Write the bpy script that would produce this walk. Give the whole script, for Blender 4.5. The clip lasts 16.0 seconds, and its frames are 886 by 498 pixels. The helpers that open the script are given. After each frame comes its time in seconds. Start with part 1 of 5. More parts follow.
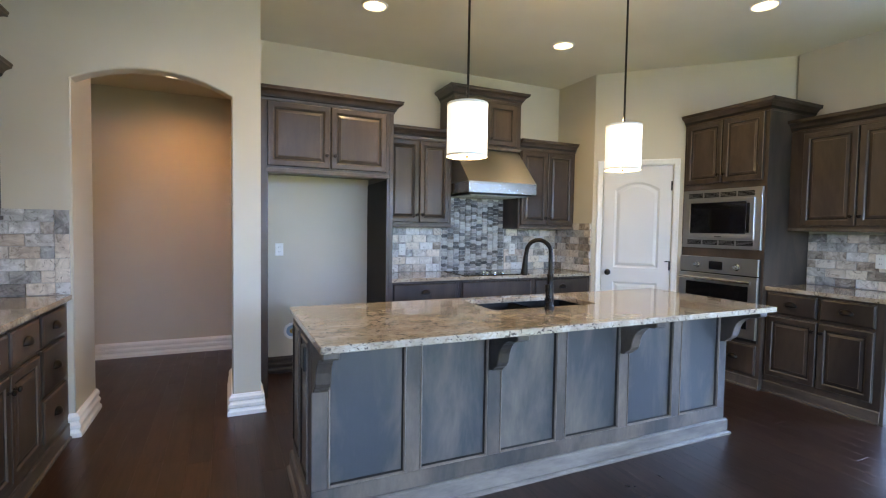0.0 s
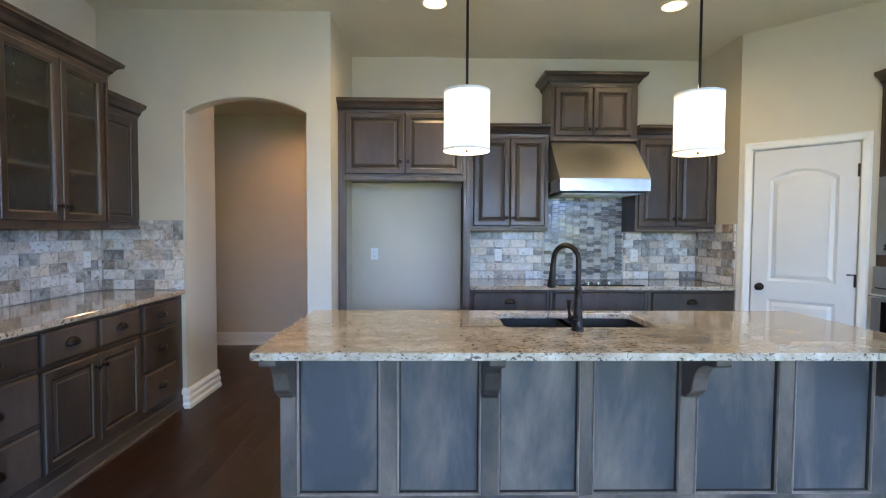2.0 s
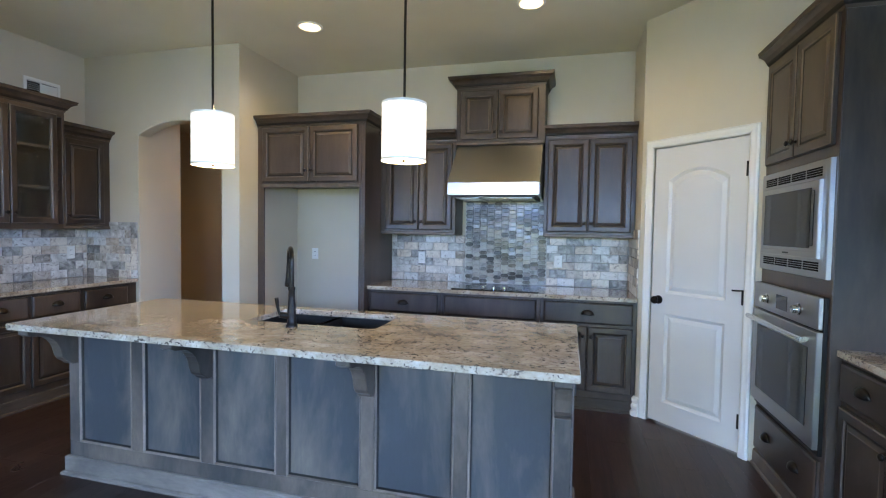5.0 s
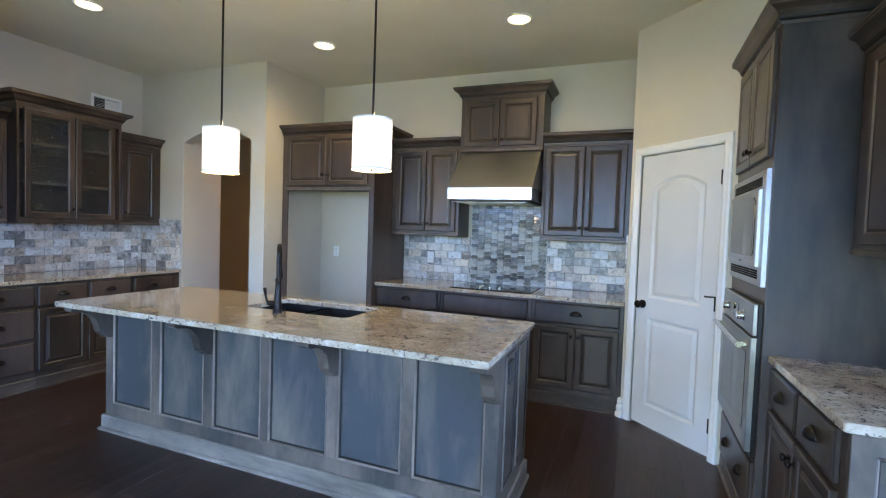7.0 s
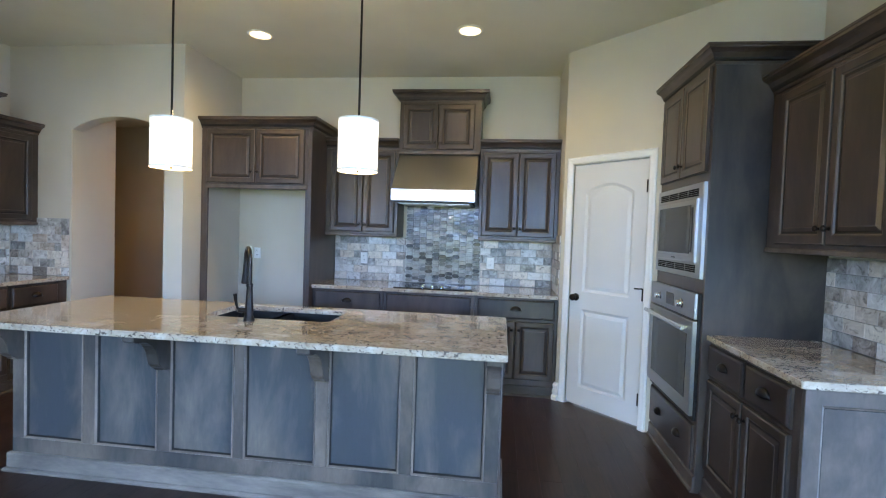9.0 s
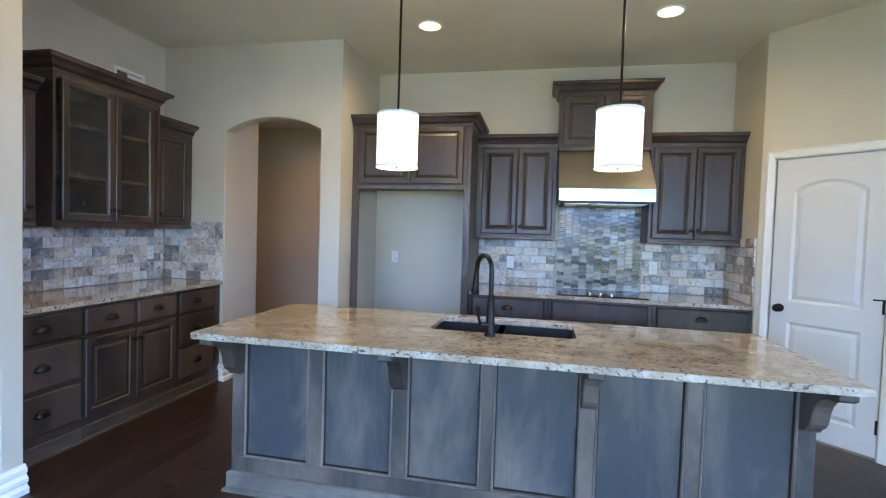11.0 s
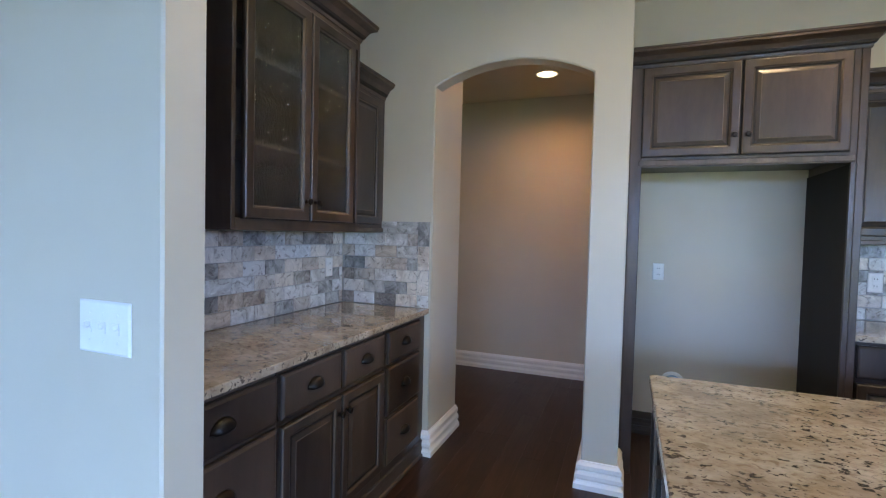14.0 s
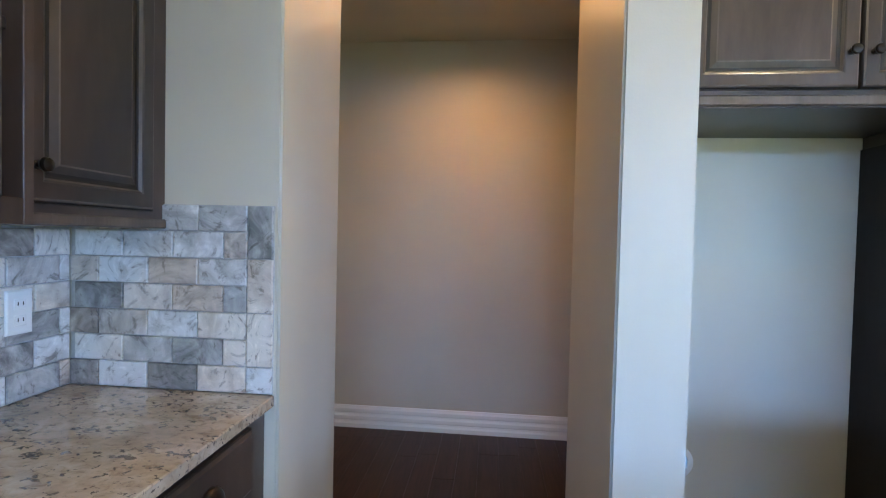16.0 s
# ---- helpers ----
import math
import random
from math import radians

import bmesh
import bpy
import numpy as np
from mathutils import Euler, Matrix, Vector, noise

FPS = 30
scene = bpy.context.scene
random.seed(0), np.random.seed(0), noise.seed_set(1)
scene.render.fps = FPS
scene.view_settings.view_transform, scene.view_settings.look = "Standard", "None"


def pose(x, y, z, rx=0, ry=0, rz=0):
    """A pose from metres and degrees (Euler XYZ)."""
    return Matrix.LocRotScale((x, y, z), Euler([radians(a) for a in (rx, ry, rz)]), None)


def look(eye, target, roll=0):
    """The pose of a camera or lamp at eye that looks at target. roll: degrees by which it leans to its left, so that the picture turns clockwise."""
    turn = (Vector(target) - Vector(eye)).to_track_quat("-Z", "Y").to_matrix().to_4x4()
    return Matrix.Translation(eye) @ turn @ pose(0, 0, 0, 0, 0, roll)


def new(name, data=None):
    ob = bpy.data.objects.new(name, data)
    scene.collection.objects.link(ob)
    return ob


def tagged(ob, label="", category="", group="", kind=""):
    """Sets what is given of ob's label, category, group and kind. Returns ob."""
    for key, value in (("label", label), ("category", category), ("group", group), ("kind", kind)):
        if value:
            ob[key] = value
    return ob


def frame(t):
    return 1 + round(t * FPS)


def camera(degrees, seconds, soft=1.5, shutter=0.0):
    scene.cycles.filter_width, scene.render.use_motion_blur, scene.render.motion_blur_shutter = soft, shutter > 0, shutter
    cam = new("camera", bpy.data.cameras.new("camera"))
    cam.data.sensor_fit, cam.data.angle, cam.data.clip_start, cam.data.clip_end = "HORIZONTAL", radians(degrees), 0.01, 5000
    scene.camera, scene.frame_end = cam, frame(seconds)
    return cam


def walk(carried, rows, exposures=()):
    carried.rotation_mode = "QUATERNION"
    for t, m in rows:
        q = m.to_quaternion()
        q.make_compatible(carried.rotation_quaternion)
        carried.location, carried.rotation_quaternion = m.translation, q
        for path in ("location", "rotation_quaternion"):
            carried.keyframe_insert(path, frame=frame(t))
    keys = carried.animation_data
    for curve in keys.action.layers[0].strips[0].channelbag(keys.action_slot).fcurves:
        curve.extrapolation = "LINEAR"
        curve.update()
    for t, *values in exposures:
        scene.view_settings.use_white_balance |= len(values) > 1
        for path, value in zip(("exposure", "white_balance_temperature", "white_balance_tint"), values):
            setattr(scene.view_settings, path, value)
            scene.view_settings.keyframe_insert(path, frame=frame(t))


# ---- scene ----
cam = camera(85.9, 16.0, 1.15)
PATH = [
    (0, (0.025, 0.018, 1.37), (0.852, 1.837, 1.283), 0.9),
    (0.5, (0.227, 0.051, 1.386), (0.919, 1.925, 1.293), 0.7),
    (1, (0.501, -0.026, 1.385), (0.943, 1.923, 1.31), 0.3),
    (1.5, (0.746, 0.005, 1.368), (0.964, 1.991, 1.292), 0.3),
    (2, (1.043, 0.039, 1.378), (1.08, 2.037, 1.301), 0.3),
    (2.5, (1.352, 0.045, 1.38), (1.245, 2.041, 1.307), 0.4),
    (3, (1.687, 0.094, 1.394), (1.467, 2.08, 1.316), 0.5),
    (3.5, (2.08, 0.099, 1.408), (1.779, 2.074, 1.328), 0.5),
    (4, (2.45, 0.076, 1.405), (2.079, 2.04, 1.33), 0.6),
    (4.5, (2.794, 0.135, 1.437), (2.366, 2.087, 1.348), 0.6),
    (4.7, (2.915, 0.118, 1.421), (2.456, 2.063, 1.335), 0.7),
    (6.8, (3.701, 0.043, 1.421), (2.942, 1.892, 1.35), 2.1),
    (7, (3.658, 0.003, 1.44), (2.915, 1.858, 1.359), 2.0),
    (7.5, (3.517, -0.054, 1.434), (2.94, 1.86, 1.356), 2.4),
    (8, (3.38, -0.162, 1.434), (3.033, 1.806, 1.364), 2.0),
    (8.2, (3.327, -0.213, 1.436), (3.019, 1.762, 1.37), 1.9),
    (10.3, (2.39, -0.239, 1.416), (2.169, 1.747, 1.345), 2.0),
    (10.5, (2.233, -0.215, 1.385), (1.996, 1.77, 1.324), 1.8),
    (11, (1.949, -0.114, 1.427), (1.549, 1.844, 1.353), 1.8),
    (11.5, (1.648, 0.024, 1.385), (1.09, 1.943, 1.307), 1.5),
    (12, (1.373, 0.172, 1.413), (0.693, 2.051, 1.322), 1.5),
    (12.5, (1.061, 0.315, 1.402), (0.277, 2.153, 1.318), 1.3),
    (13, (0.792, 0.517, 1.393), (0.013, 2.358, 1.313), 1.5),
    (13.5, (0.502, 0.739, 1.378), (-0.261, 2.586, 1.307), 1.4),
    (14, (0.256, 1.018, 1.387), (-0.464, 2.883, 1.317), 1.4),
    (14.5, (0.083, 1.323, 1.409), (-0.52, 3.229, 1.329), 1.4),
    (15, (-0.1, 1.699, 1.397), (-0.548, 3.647, 1.33), 1.4),
    (15.5, (-0.212, 2.022, 1.386), (-0.446, 4.008, 1.328), 1.4),
    (16, (-0.273, 2.433, 1.373), (-0.469, 4.422, 1.321), 1.3),
]
EXPOSURES = [(0, 0.0, 6650, 7), (1.5, 0.0, 6350, 5), (3, -0.08, 6130, 4), (4.5, -0.12, 6080, 4), (8, 0.0, 6000, 3), (11, -0.05, 5950, 4), (12.5, -0.14, 5900, 5), (14, -0.22, 5920, 6), (14.5, -0.10, 5680, 4), (15.5, 0.2, 5560, 4), (16, 0.18, 5450, 3)]
walk(cam, [(t, look(eye, target, roll)) for t, eye, target, roll in PATH], EXPOSURES)

# ---- light ----
world = bpy.data.worlds.new("sky_world")
scene.world = world
world.use_nodes = True
wn = world.node_tree.nodes
sky = wn.new("ShaderNodeTexSky")
sky.sky_type = "NISHITA"
sky.sun_disc = False
sky.sun_elevation, sky.sun_rotation = radians(48), radians(20)
wn["Background"].inputs["Strength"].default_value = 0.12
world.node_tree.links.new(sky.outputs["Color"], wn["Background"].inputs["Color"])
sun = new("sun", bpy.data.lights.new("sun", "SUN"))
sun.data.energy, sun.data.angle, sun.data.color = 3.0, radians(0.5), (1.0, 0.95, 0.88)
sun.matrix_world = look((0, 0, 20), (-6.0, -16.5, 0.0))

SKY_TILT = [88, 85, 76, 76]
LAWN_TILT = 24
LAWN_LIGHT = 24.0
WINDOW_LIGHT = 345.0
CAN_LIGHT = 60.0
PENDANT_LIGHT = 8.0
HALL_LIGHT = 52.0
scene.view_settings.exposure = 0.0


def area_lamp(name, m, w, h, energy, color):
    lamp = bpy.data.lights.new(name, "AREA")
    lamp.shape, lamp.size, lamp.size_y, lamp.energy, lamp.color = "RECTANGLE", w, h, energy, color
    ob = new(name, lamp)
    ob.matrix_world = m
    return ob


def spot_lamp(name, x, y, z, energy, color, cone=130):
    lamp = bpy.data.lights.new(name, "SPOT")
    lamp.energy, lamp.color, lamp.spot_size, lamp.spot_blend, lamp.shadow_soft_size = energy, color, radians(cone), 0.9, 0.05
    ob = new(name, lamp)
    ob.matrix_world = pose(x, y, z)
    return ob


DAY = (0.345, 0.535, 1.0)
LAWN = (0.79, 0.87, 0.36)
WARM = (1.0, 0.69, 0.34)
AMBER = (1.0, 0.45, 0.14)

# ---- materials ----


def material(name, rough=0.5, metal=0.0):
    m = bpy.data.materials.new(name)
    m.use_nodes = True
    b = m.node_tree.nodes["Principled BSDF"]
    b.inputs["Roughness"].default_value, b.inputs["Metallic"].default_value = rough, metal
    return m, m.node_tree.nodes, m.node_tree.links, b


def node(n, kind, **values):
    nd = n.new(kind)
    for k, v in values.items():
        nd.inputs[k].default_value = v
    return nd


def coords(n, l, scale=(1, 1, 1), kind="Object"):
    tc = n.new("ShaderNodeTexCoord")
    mp = n.new("ShaderNodeMapping")
    mp.inputs["Scale"].default_value = scale
    l.new(tc.outputs[kind], mp.inputs["Vector"])
    return mp


def ramp(n, stops):
    r = n.new("ShaderNodeValToRGB")
    e = r.color_ramp.elements
    while len(e) < len(stops):
        e.new(0.5)
    for el, (p, c) in zip(e, stops):
        el.position, el.color = p, (*c, 1)
    return r


def bump(n, l, b, height, strength, distance=0.002):
    bp = node(n, "ShaderNodeBump", Strength=strength, Distance=distance)
    l.new(height, bp.inputs["Height"])
    l.new(bp.outputs["Normal"], b.inputs["Normal"])
    return bp


def mixed(n, l, fac, a, c, mode="MIX"):
    mx = n.new("ShaderNodeMix")
    mx.data_type, mx.blend_type = "RGBA", mode
    for sock, v in ((mx.inputs[0], fac), (mx.inputs[6], a), (mx.inputs[7], c)):
        if isinstance(v, (int, float)):
            sock.default_value = v
        elif isinstance(v, tuple):
            sock.default_value = (*v, 1)
        else:
            l.new(v, sock)
    return mx.outputs[2]


def paint(name, col, rough=0.6, texture=0.25):
    """Rolled wall paint: faint tone drift and orange-peel relief."""
    m, n, l, b = material(name, rough)
    c = coords(n, l)
    big = node(n, "ShaderNodeTexNoise", Scale=1.3, Detail=3)
    fine = node(n, "ShaderNodeTexNoise", Scale=140, Detail=2)
    l.new(c.outputs[0], big.inputs["Vector"])
    l.new(c.outputs[0], fine.inputs["Vector"])
    r = ramp(n, [(0.3, tuple(v * 0.94 for v in col)), (0.7, tuple(min(1, v * 1.05) for v in col))])
    l.new(big.outputs["Fac"], r.inputs[0])
    l.new(r.outputs[0], b.inputs["Base Color"])
    bump(n, l, b, fine.outputs["Fac"], texture, 0.001)
    return m


def stained_wood(name, dark, light, rough=0.36, grain=(14, 14, 1.6), coat=0.35, streak=(0.36, 0.67), fleck=1.0):
    """Grey-brown stain over blotchy maple with fine upright grain."""
    m, n, l, b = material(name, rough)
    c = coords(n, l)
    info = n.new("ShaderNodeObjectInfo")
    off = n.new("ShaderNodeVectorMath")
    off.operation = "MULTIPLY_ADD"
    off.inputs[1].default_value = (7.3, 3.1, 5.7)
    l.new(info.outputs["Random"], off.inputs[0])
    l.new(c.outputs[0], off.inputs[2])
    st = n.new("ShaderNodeVectorMath")
    st.operation = "MULTIPLY"
    st.inputs[1].default_value = grain
    l.new(off.outputs[0], st.inputs[0])
    blotch = node(n, "ShaderNodeTexNoise", Scale=0.42, Detail=5, Roughness=0.6, Distortion=0.5)
    l.new(st.outputs[0], blotch.inputs["Vector"])
    fine = node(n, "ShaderNodeTexNoise", Scale=7.0, Detail=5, Roughness=0.65, Distortion=0.4)
    l.new(st.outputs[0], fine.inputs["Vector"])
    r1 = ramp(n, [(streak[0], dark), (streak[1], light)])
    l.new(blotch.outputs["Fac"], r1.inputs[0])
    r2 = ramp(n, [(0.35, tuple(1 - fleck * v for v in (0.14, 0.15, 0.16))), (0.65, tuple(1 + fleck * v for v in (0.07, 0.06, 0.05)))])
    l.new(fine.outputs["Fac"], r2.inputs[0])
    l.new(mixed(n, l, 1.0, r1.outputs[0], r2.outputs[0], "MULTIPLY"), b.inputs["Base Color"])
    rr = node(n, "ShaderNodeMapRange")
    rr.inputs[3].default_value, rr.inputs[4].default_value = rough - 0.07, rough + 0.12
    l.new(blotch.outputs["Fac"], rr.inputs[0])
    l.new(rr.outputs[0], b.inputs["Roughness"])
    b.inputs["Coat Weight"].default_value, b.inputs["Coat Roughness"].default_value = coat * 0.9, 0.27
    b.inputs["Specular IOR Level"].default_value = 0.4
    bump(n, l, b, fine.outputs["Fac"], 0.18, 0.0006)
    return m


def granite(name):
    m, n, l, b = material(name, 0.10)
    c = coords(n, l, (1.0, 1.35, 1.35))
    warp = node(n, "ShaderNodeTexNoise", Scale=6, Detail=4, Roughness=0.6)
    l.new(c.outputs[0], warp.inputs["Vector"])
    base = ramp(n, [(0.3, (0.275, 0.215, 0.155)), (0.48, (0.37, 0.305, 0.23)), (0.68, (0.49, 0.435, 0.36))])
    l.new(warp.outputs["Fac"], base.inputs[0])
    mid = node(n, "ShaderNodeTexNoise", Scale=33, Detail=4, Roughness=0.62, Distortion=0.8)
    l.new(c.outputs[0], mid.inputs["Vector"])
    mr = ramp(n, [(0.32, (0.66, 0.60, 0.54)), (0.46, (0.96, 0.95, 0.93)), (0.66, (1.12, 1.12, 1.11))])
    l.new(mid.outputs["Fac"], mr.inputs[0])
    col = mixed(n, l, 1.0, base.outputs[0], mr.outputs[0], "MULTIPLY")
    speck = node(n, "ShaderNodeTexNoise", Scale=54, Detail=3, Roughness=0.5, Distortion=0.7)
    l.new(c.outputs[0], speck.inputs["Vector"])
    cluster = node(n, "ShaderNodeTexNoise", Scale=9, Detail=2)
    l.new(c.outputs[0], cluster.inputs["Vector"])
    add = n.new("ShaderNodeMath")
    add.operation = "MULTIPLY_ADD"
    add.inputs[1].default_value = 0.30
    l.new(cluster.outputs["Fac"], add.inputs[0])
    l.new(speck.outputs["Fac"], add.inputs[2])
    sr = ramp(n, [(0.742, (0, 0, 0)), (0.795, (1, 1, 1))])
    l.new(add.outputs[0], sr.inputs[0])
    l.new(mixed(n, l, sr.outputs[0], col, (0.095, 0.076, 0.062)), b.inputs["Base Color"])
    b.inputs["Coat Weight"].default_value, b.inputs["Coat Roughness"].default_value = 0.5, 0.03
    return m


def stone_tile(name, grey, beige, rough=0.38, scale=6.0, spread=0.40, vein_amount=0.75):
    """Honed stone pieces: each its own tone of grey or beige, cloudy, with a few dark veins."""
    m, n, l, b = material(name, rough)
    c = coords(n, l)
    info = n.new("ShaderNodeObjectInfo")
    off = n.new("ShaderNodeVectorMath")
    off.operation = "MULTIPLY_ADD"
    off.inputs[1].default_value = (31.0, 17.0, 23.0)
    l.new(info.outputs["Random"], off.inputs[0])
    l.new(c.outputs[0], off.inputs[2])
    cloud = node(n, "ShaderNodeTexNoise", Scale=scale, Detail=6, Roughness=0.6, Distortion=1.6)
    l.new(off.outputs[0], cloud.inputs["Vector"])
    vein = node(n, "ShaderNodeTexNoise", Scale=scale * 1.5, Detail=5, Roughness=0.62, Distortion=3.2)
    l.new(off.outputs[0], vein.inputs["Vector"])
    add = n.new("ShaderNodeMath")
    add.operation = "MULTIPLY_ADD"
    add.inputs[1].default_value, add.inputs[2].default_value = spread, -spread * 0.42
    l.new(info.outputs["Random"], add.inputs[0])
    add2 = n.new("ShaderNodeMath")
    l.new(add.outputs[0], add2.inputs[0])
    l.new(cloud.outputs["Fac"], add2.inputs[1])
    r1, r2 = ramp(n, grey), ramp(n, beige)
    l.new(add2.outputs[0], r1.inputs[0])
    l.new(add2.outputs[0], r2.inputs[0])
    hue = n.new("ShaderNodeMath")
    hue.operation = "MULTIPLY"
    hue.inputs[1].default_value = 13.7
    l.new(info.outputs["Random"], hue.inputs[0])
    fr = n.new("ShaderNodeMath")
    fr.operation = "FRACT"
    l.new(hue.outputs[0], fr.inputs[0])
    hr = ramp(n, [(0.30, (0, 0, 0)), (0.65, (1, 1, 1))])
    l.new(fr.outputs[0], hr.inputs[0])
    base = mixed(n, l, hr.outputs[0], r1.outputs[0], r2.outputs[0])
    vr = ramp(n, [(0.33, (0.36, 0.34, 0.32)), (0.445, (0.97, 0.97, 0.97)), (0.56, (1, 1, 1)), (0.70, (1.25, 1.25, 1.25))])
    l.new(vein.outputs["Fac"], vr.inputs[0])
    l.new(mixed(n, l, vein_amount, base, vr.outputs[0], "MULTIPLY"), b.inputs["Base Color"])
    bump(n, l, b, vein.outputs["Fac"], 0.10, 0.001)
    return m


def plain(name, col, rough=0.5, metal=0.0, drift=0.08, scale=30.0, relief=0.05):
    m, n, l, b = material(name, rough, metal)
    c = coords(n, l)
    t = node(n, "ShaderNodeTexNoise", Scale=scale, Detail=4)
    l.new(c.outputs[0], t.inputs["Vector"])
    r = ramp(n, [(0.3, tuple(v * (1 - drift) for v in col)), (0.7, tuple(min(1, v * (1 + drift)) for v in col))])
    l.new(t.outputs["Fac"], r.inputs[0])
    l.new(r.outputs[0], b.inputs["Base Color"])
    bump(n, l, b, t.outputs["Fac"], relief, 0.0008)
    return m


def brushed(name, col, rough=0.28, stretch=(2, 60, 260)):
    m, n, l, b = material(name, rough, 1.0)
    c = coords(n, l, stretch)
    t = node(n, "ShaderNodeTexNoise", Scale=3, Detail=3)
    l.new(c.outputs[0], t.inputs["Vector"])
    rr = node(n, "ShaderNodeMapRange")
    rr.inputs[3].default_value, rr.inputs[4].default_value = rough - 0.06, rough + 0.1
    l.new(t.outputs["Fac"], rr.inputs[0])
    l.new(rr.outputs[0], b.inputs["Roughness"])
    b.inputs["Base Color"].default_value = (*col, 1)
    b.inputs["Anisotropic"].default_value = 0.5
    return m


def glowing(name, col, strength):
    m, n, l, b = material(name, 0.6)
    b.inputs["Base Color"].default_value = (*col, 1)
    b.inputs["Emission Color"].default_value = (*col, 1)
    b.inputs["Emission Strength"].default_value = strength
    return m


def plank_wood(name):
    m, n, l, b = material(name, 0.30)
    c = coords(n, l)
    info = n.new("ShaderNodeObjectInfo")
    off = n.new("ShaderNodeVectorMath")
    off.operation = "MULTIPLY_ADD"
    off.inputs[1].default_value = (13.0, 29.0, 7.0)
    l.new(info.outputs["Random"], off.inputs[0])
    l.new(c.outputs[0], off.inputs[2])
    st = n.new("ShaderNodeVectorMath")
    st.operation = "MULTIPLY"
    st.inputs[1].default_value = (16, 1.3, 16)
    l.new(off.outputs[0], st.inputs[0])
    g = node(n, "ShaderNodeTexNoise", Scale=2.4, Detail=6, Roughness=0.62, Distortion=0.9)
    l.new(st.outputs[0], g.inputs["Vector"])
    cl = node(n, "ShaderNodeTexNoise", Scale=3.0, Detail=4)
    l.new(off.outputs[0], cl.inputs["Vector"])
    r = ramp(n, [(0.3, (0.0125, 0.0058, 0.004)), (0.7, (0.044, 0.0218, 0.0145))])
    l.new(g.outputs["Fac"], r.inputs[0])
    tone = ramp(n, [(0.0, (0.80, 0.80, 0.80)), (1.0, (1.22, 1.18, 1.15))])
    l.new(info.outputs["Random"], tone.inputs[0])
    l.new(mixed(n, l, 1.0, r.outputs[0], tone.outputs[0], "MULTIPLY"), b.inputs["Base Color"])
    rr = node(n, "ShaderNodeMapRange")
    rr.inputs[3].default_value, rr.inputs[4].default_value = 0.22, 0.42
    l.new(cl.outputs["Fac"], rr.inputs[0])
    l.new(rr.outputs[0], b.inputs["Roughness"])
    b.inputs["Specular IOR Level"].default_value = 0.33
    bump(n, l, b, g.outputs["Fac"], 0.22, 0.001)
    return m


def rain_glass(name):
    m, n, l, b = material(name, 0.06)
    b.inputs["Base Color"].default_value = (0.85, 0.88, 0.86, 1)
    b.inputs["Transmission Weight"].default_value = 1.0
    b.inputs["IOR"].default_value = 1.45
    c = coords(n, l, (120, 120, 50))
    t = node(n, "ShaderNodeTexNoise", Scale=1.0, Detail=3, Distortion=0.6)
    l.new(c.outputs[0], t.inputs["Vector"])
    bump(n, l, b, t.outputs["Fac"], 0.9, 0.004)
    return m


WALL = paint("wall_paint", (0.545, 0.500, 0.400), 0.45)
CEIL = paint("ceiling_paint", (0.68, 0.645, 0.53), 0.8, 0.5)
TRIM = paint("white_trim_paint", (0.78, 0.77, 0.74), 0.35, 0.05)
DOORW = paint("white_door_paint", (0.63, 0.62, 0.605), 0.38, 0.08)
WOOD = stained_wood("stained_cabinet_wood", (0.0215, 0.0155, 0.0123), (0.080, 0.0555, 0.0415), 0.37, (5, 5, 1.2))
WOODI = stained_wood("stained_island_wood", (0.042, 0.037, 0.033), (0.165, 0.124, 0.092), 0.34, (6, 6, 2.4), 0.4, (0.38, 0.70))
PANELI = stained_wood("stained_island_panel", (0.040, 0.0415, 0.044), (0.165, 0.130, 0.096), 0.30, (9.0, 9.0, 2.6), 0.4, (0.45, 0.76), 0.35)
# Darker than the stiles: shade on the corbels' unlit sides, as colour.
CORBEL = stained_wood("shaded_corbel_wood", (0.026, 0.023, 0.020), (0.105, 0.080, 0.060), 0.38, (7, 7, 3), 0.3)
SIDEW = stained_wood("blotchy_stained_panel", (0.013, 0.0112, 0.010), (0.082, 0.060, 0.046), 0.38, (6.0, 6.0, 2.0), 0.25, (0.38, 0.70), 0.5)
# Rubbed bead wood; the light it catches is painted in as paler colour.
BEADI = stained_wood("rubbed_lit_bead", (0.088, 0.070, 0.056), (0.25, 0.19, 0.145), 0.42, (6, 6, 3), 0.2)
GLAZE = stained_wood("dark_glaze", (0.007, 0.0053, 0.0042), (0.018, 0.0135, 0.0108), 0.55, coat=0.0)
# Pale edge tone: worn stain, with edge glints painted into it.
WORNLIT = stained_wood("worn_highlit_edge", (0.058, 0.045, 0.036), (0.135, 0.105, 0.083), 0.5)
PLINTH = stained_wood("scuffed_plinth_wood", (0.080, 0.067, 0.057), (0.225, 0.186, 0.152), 0.42, (2.2, 2.2, 9), 0.1)
TOE = stained_wood("rubbed_toe_board_wood", (0.034, 0.026, 0.021), (0.105, 0.080, 0.062), 0.42, (2.2, 2.2, 9), 0.1)
# Cabinet wood darkened: the shade of recesses is put into its colour.
INSIDE = stained_wood("shaded_cabinet_inside", (0.009, 0.0068, 0.0055), (0.019, 0.0145, 0.0115), 0.65, coat=0.0)
STONE = granite("speckled_granite")
TILE = stone_tile("travertine_tile", [(0.25, (0.16, 0.16, 0.155)), (0.47, (0.42, 0.415, 0.40)), (0.70, (0.68, 0.68, 0.67))], [(0.25, (0.20, 0.165, 0.135)), (0.47, (0.49, 0.42, 0.35)), (0.70, (0.69, 0.63, 0.55))], 0.36, 7.5, 0.46, 0.9)
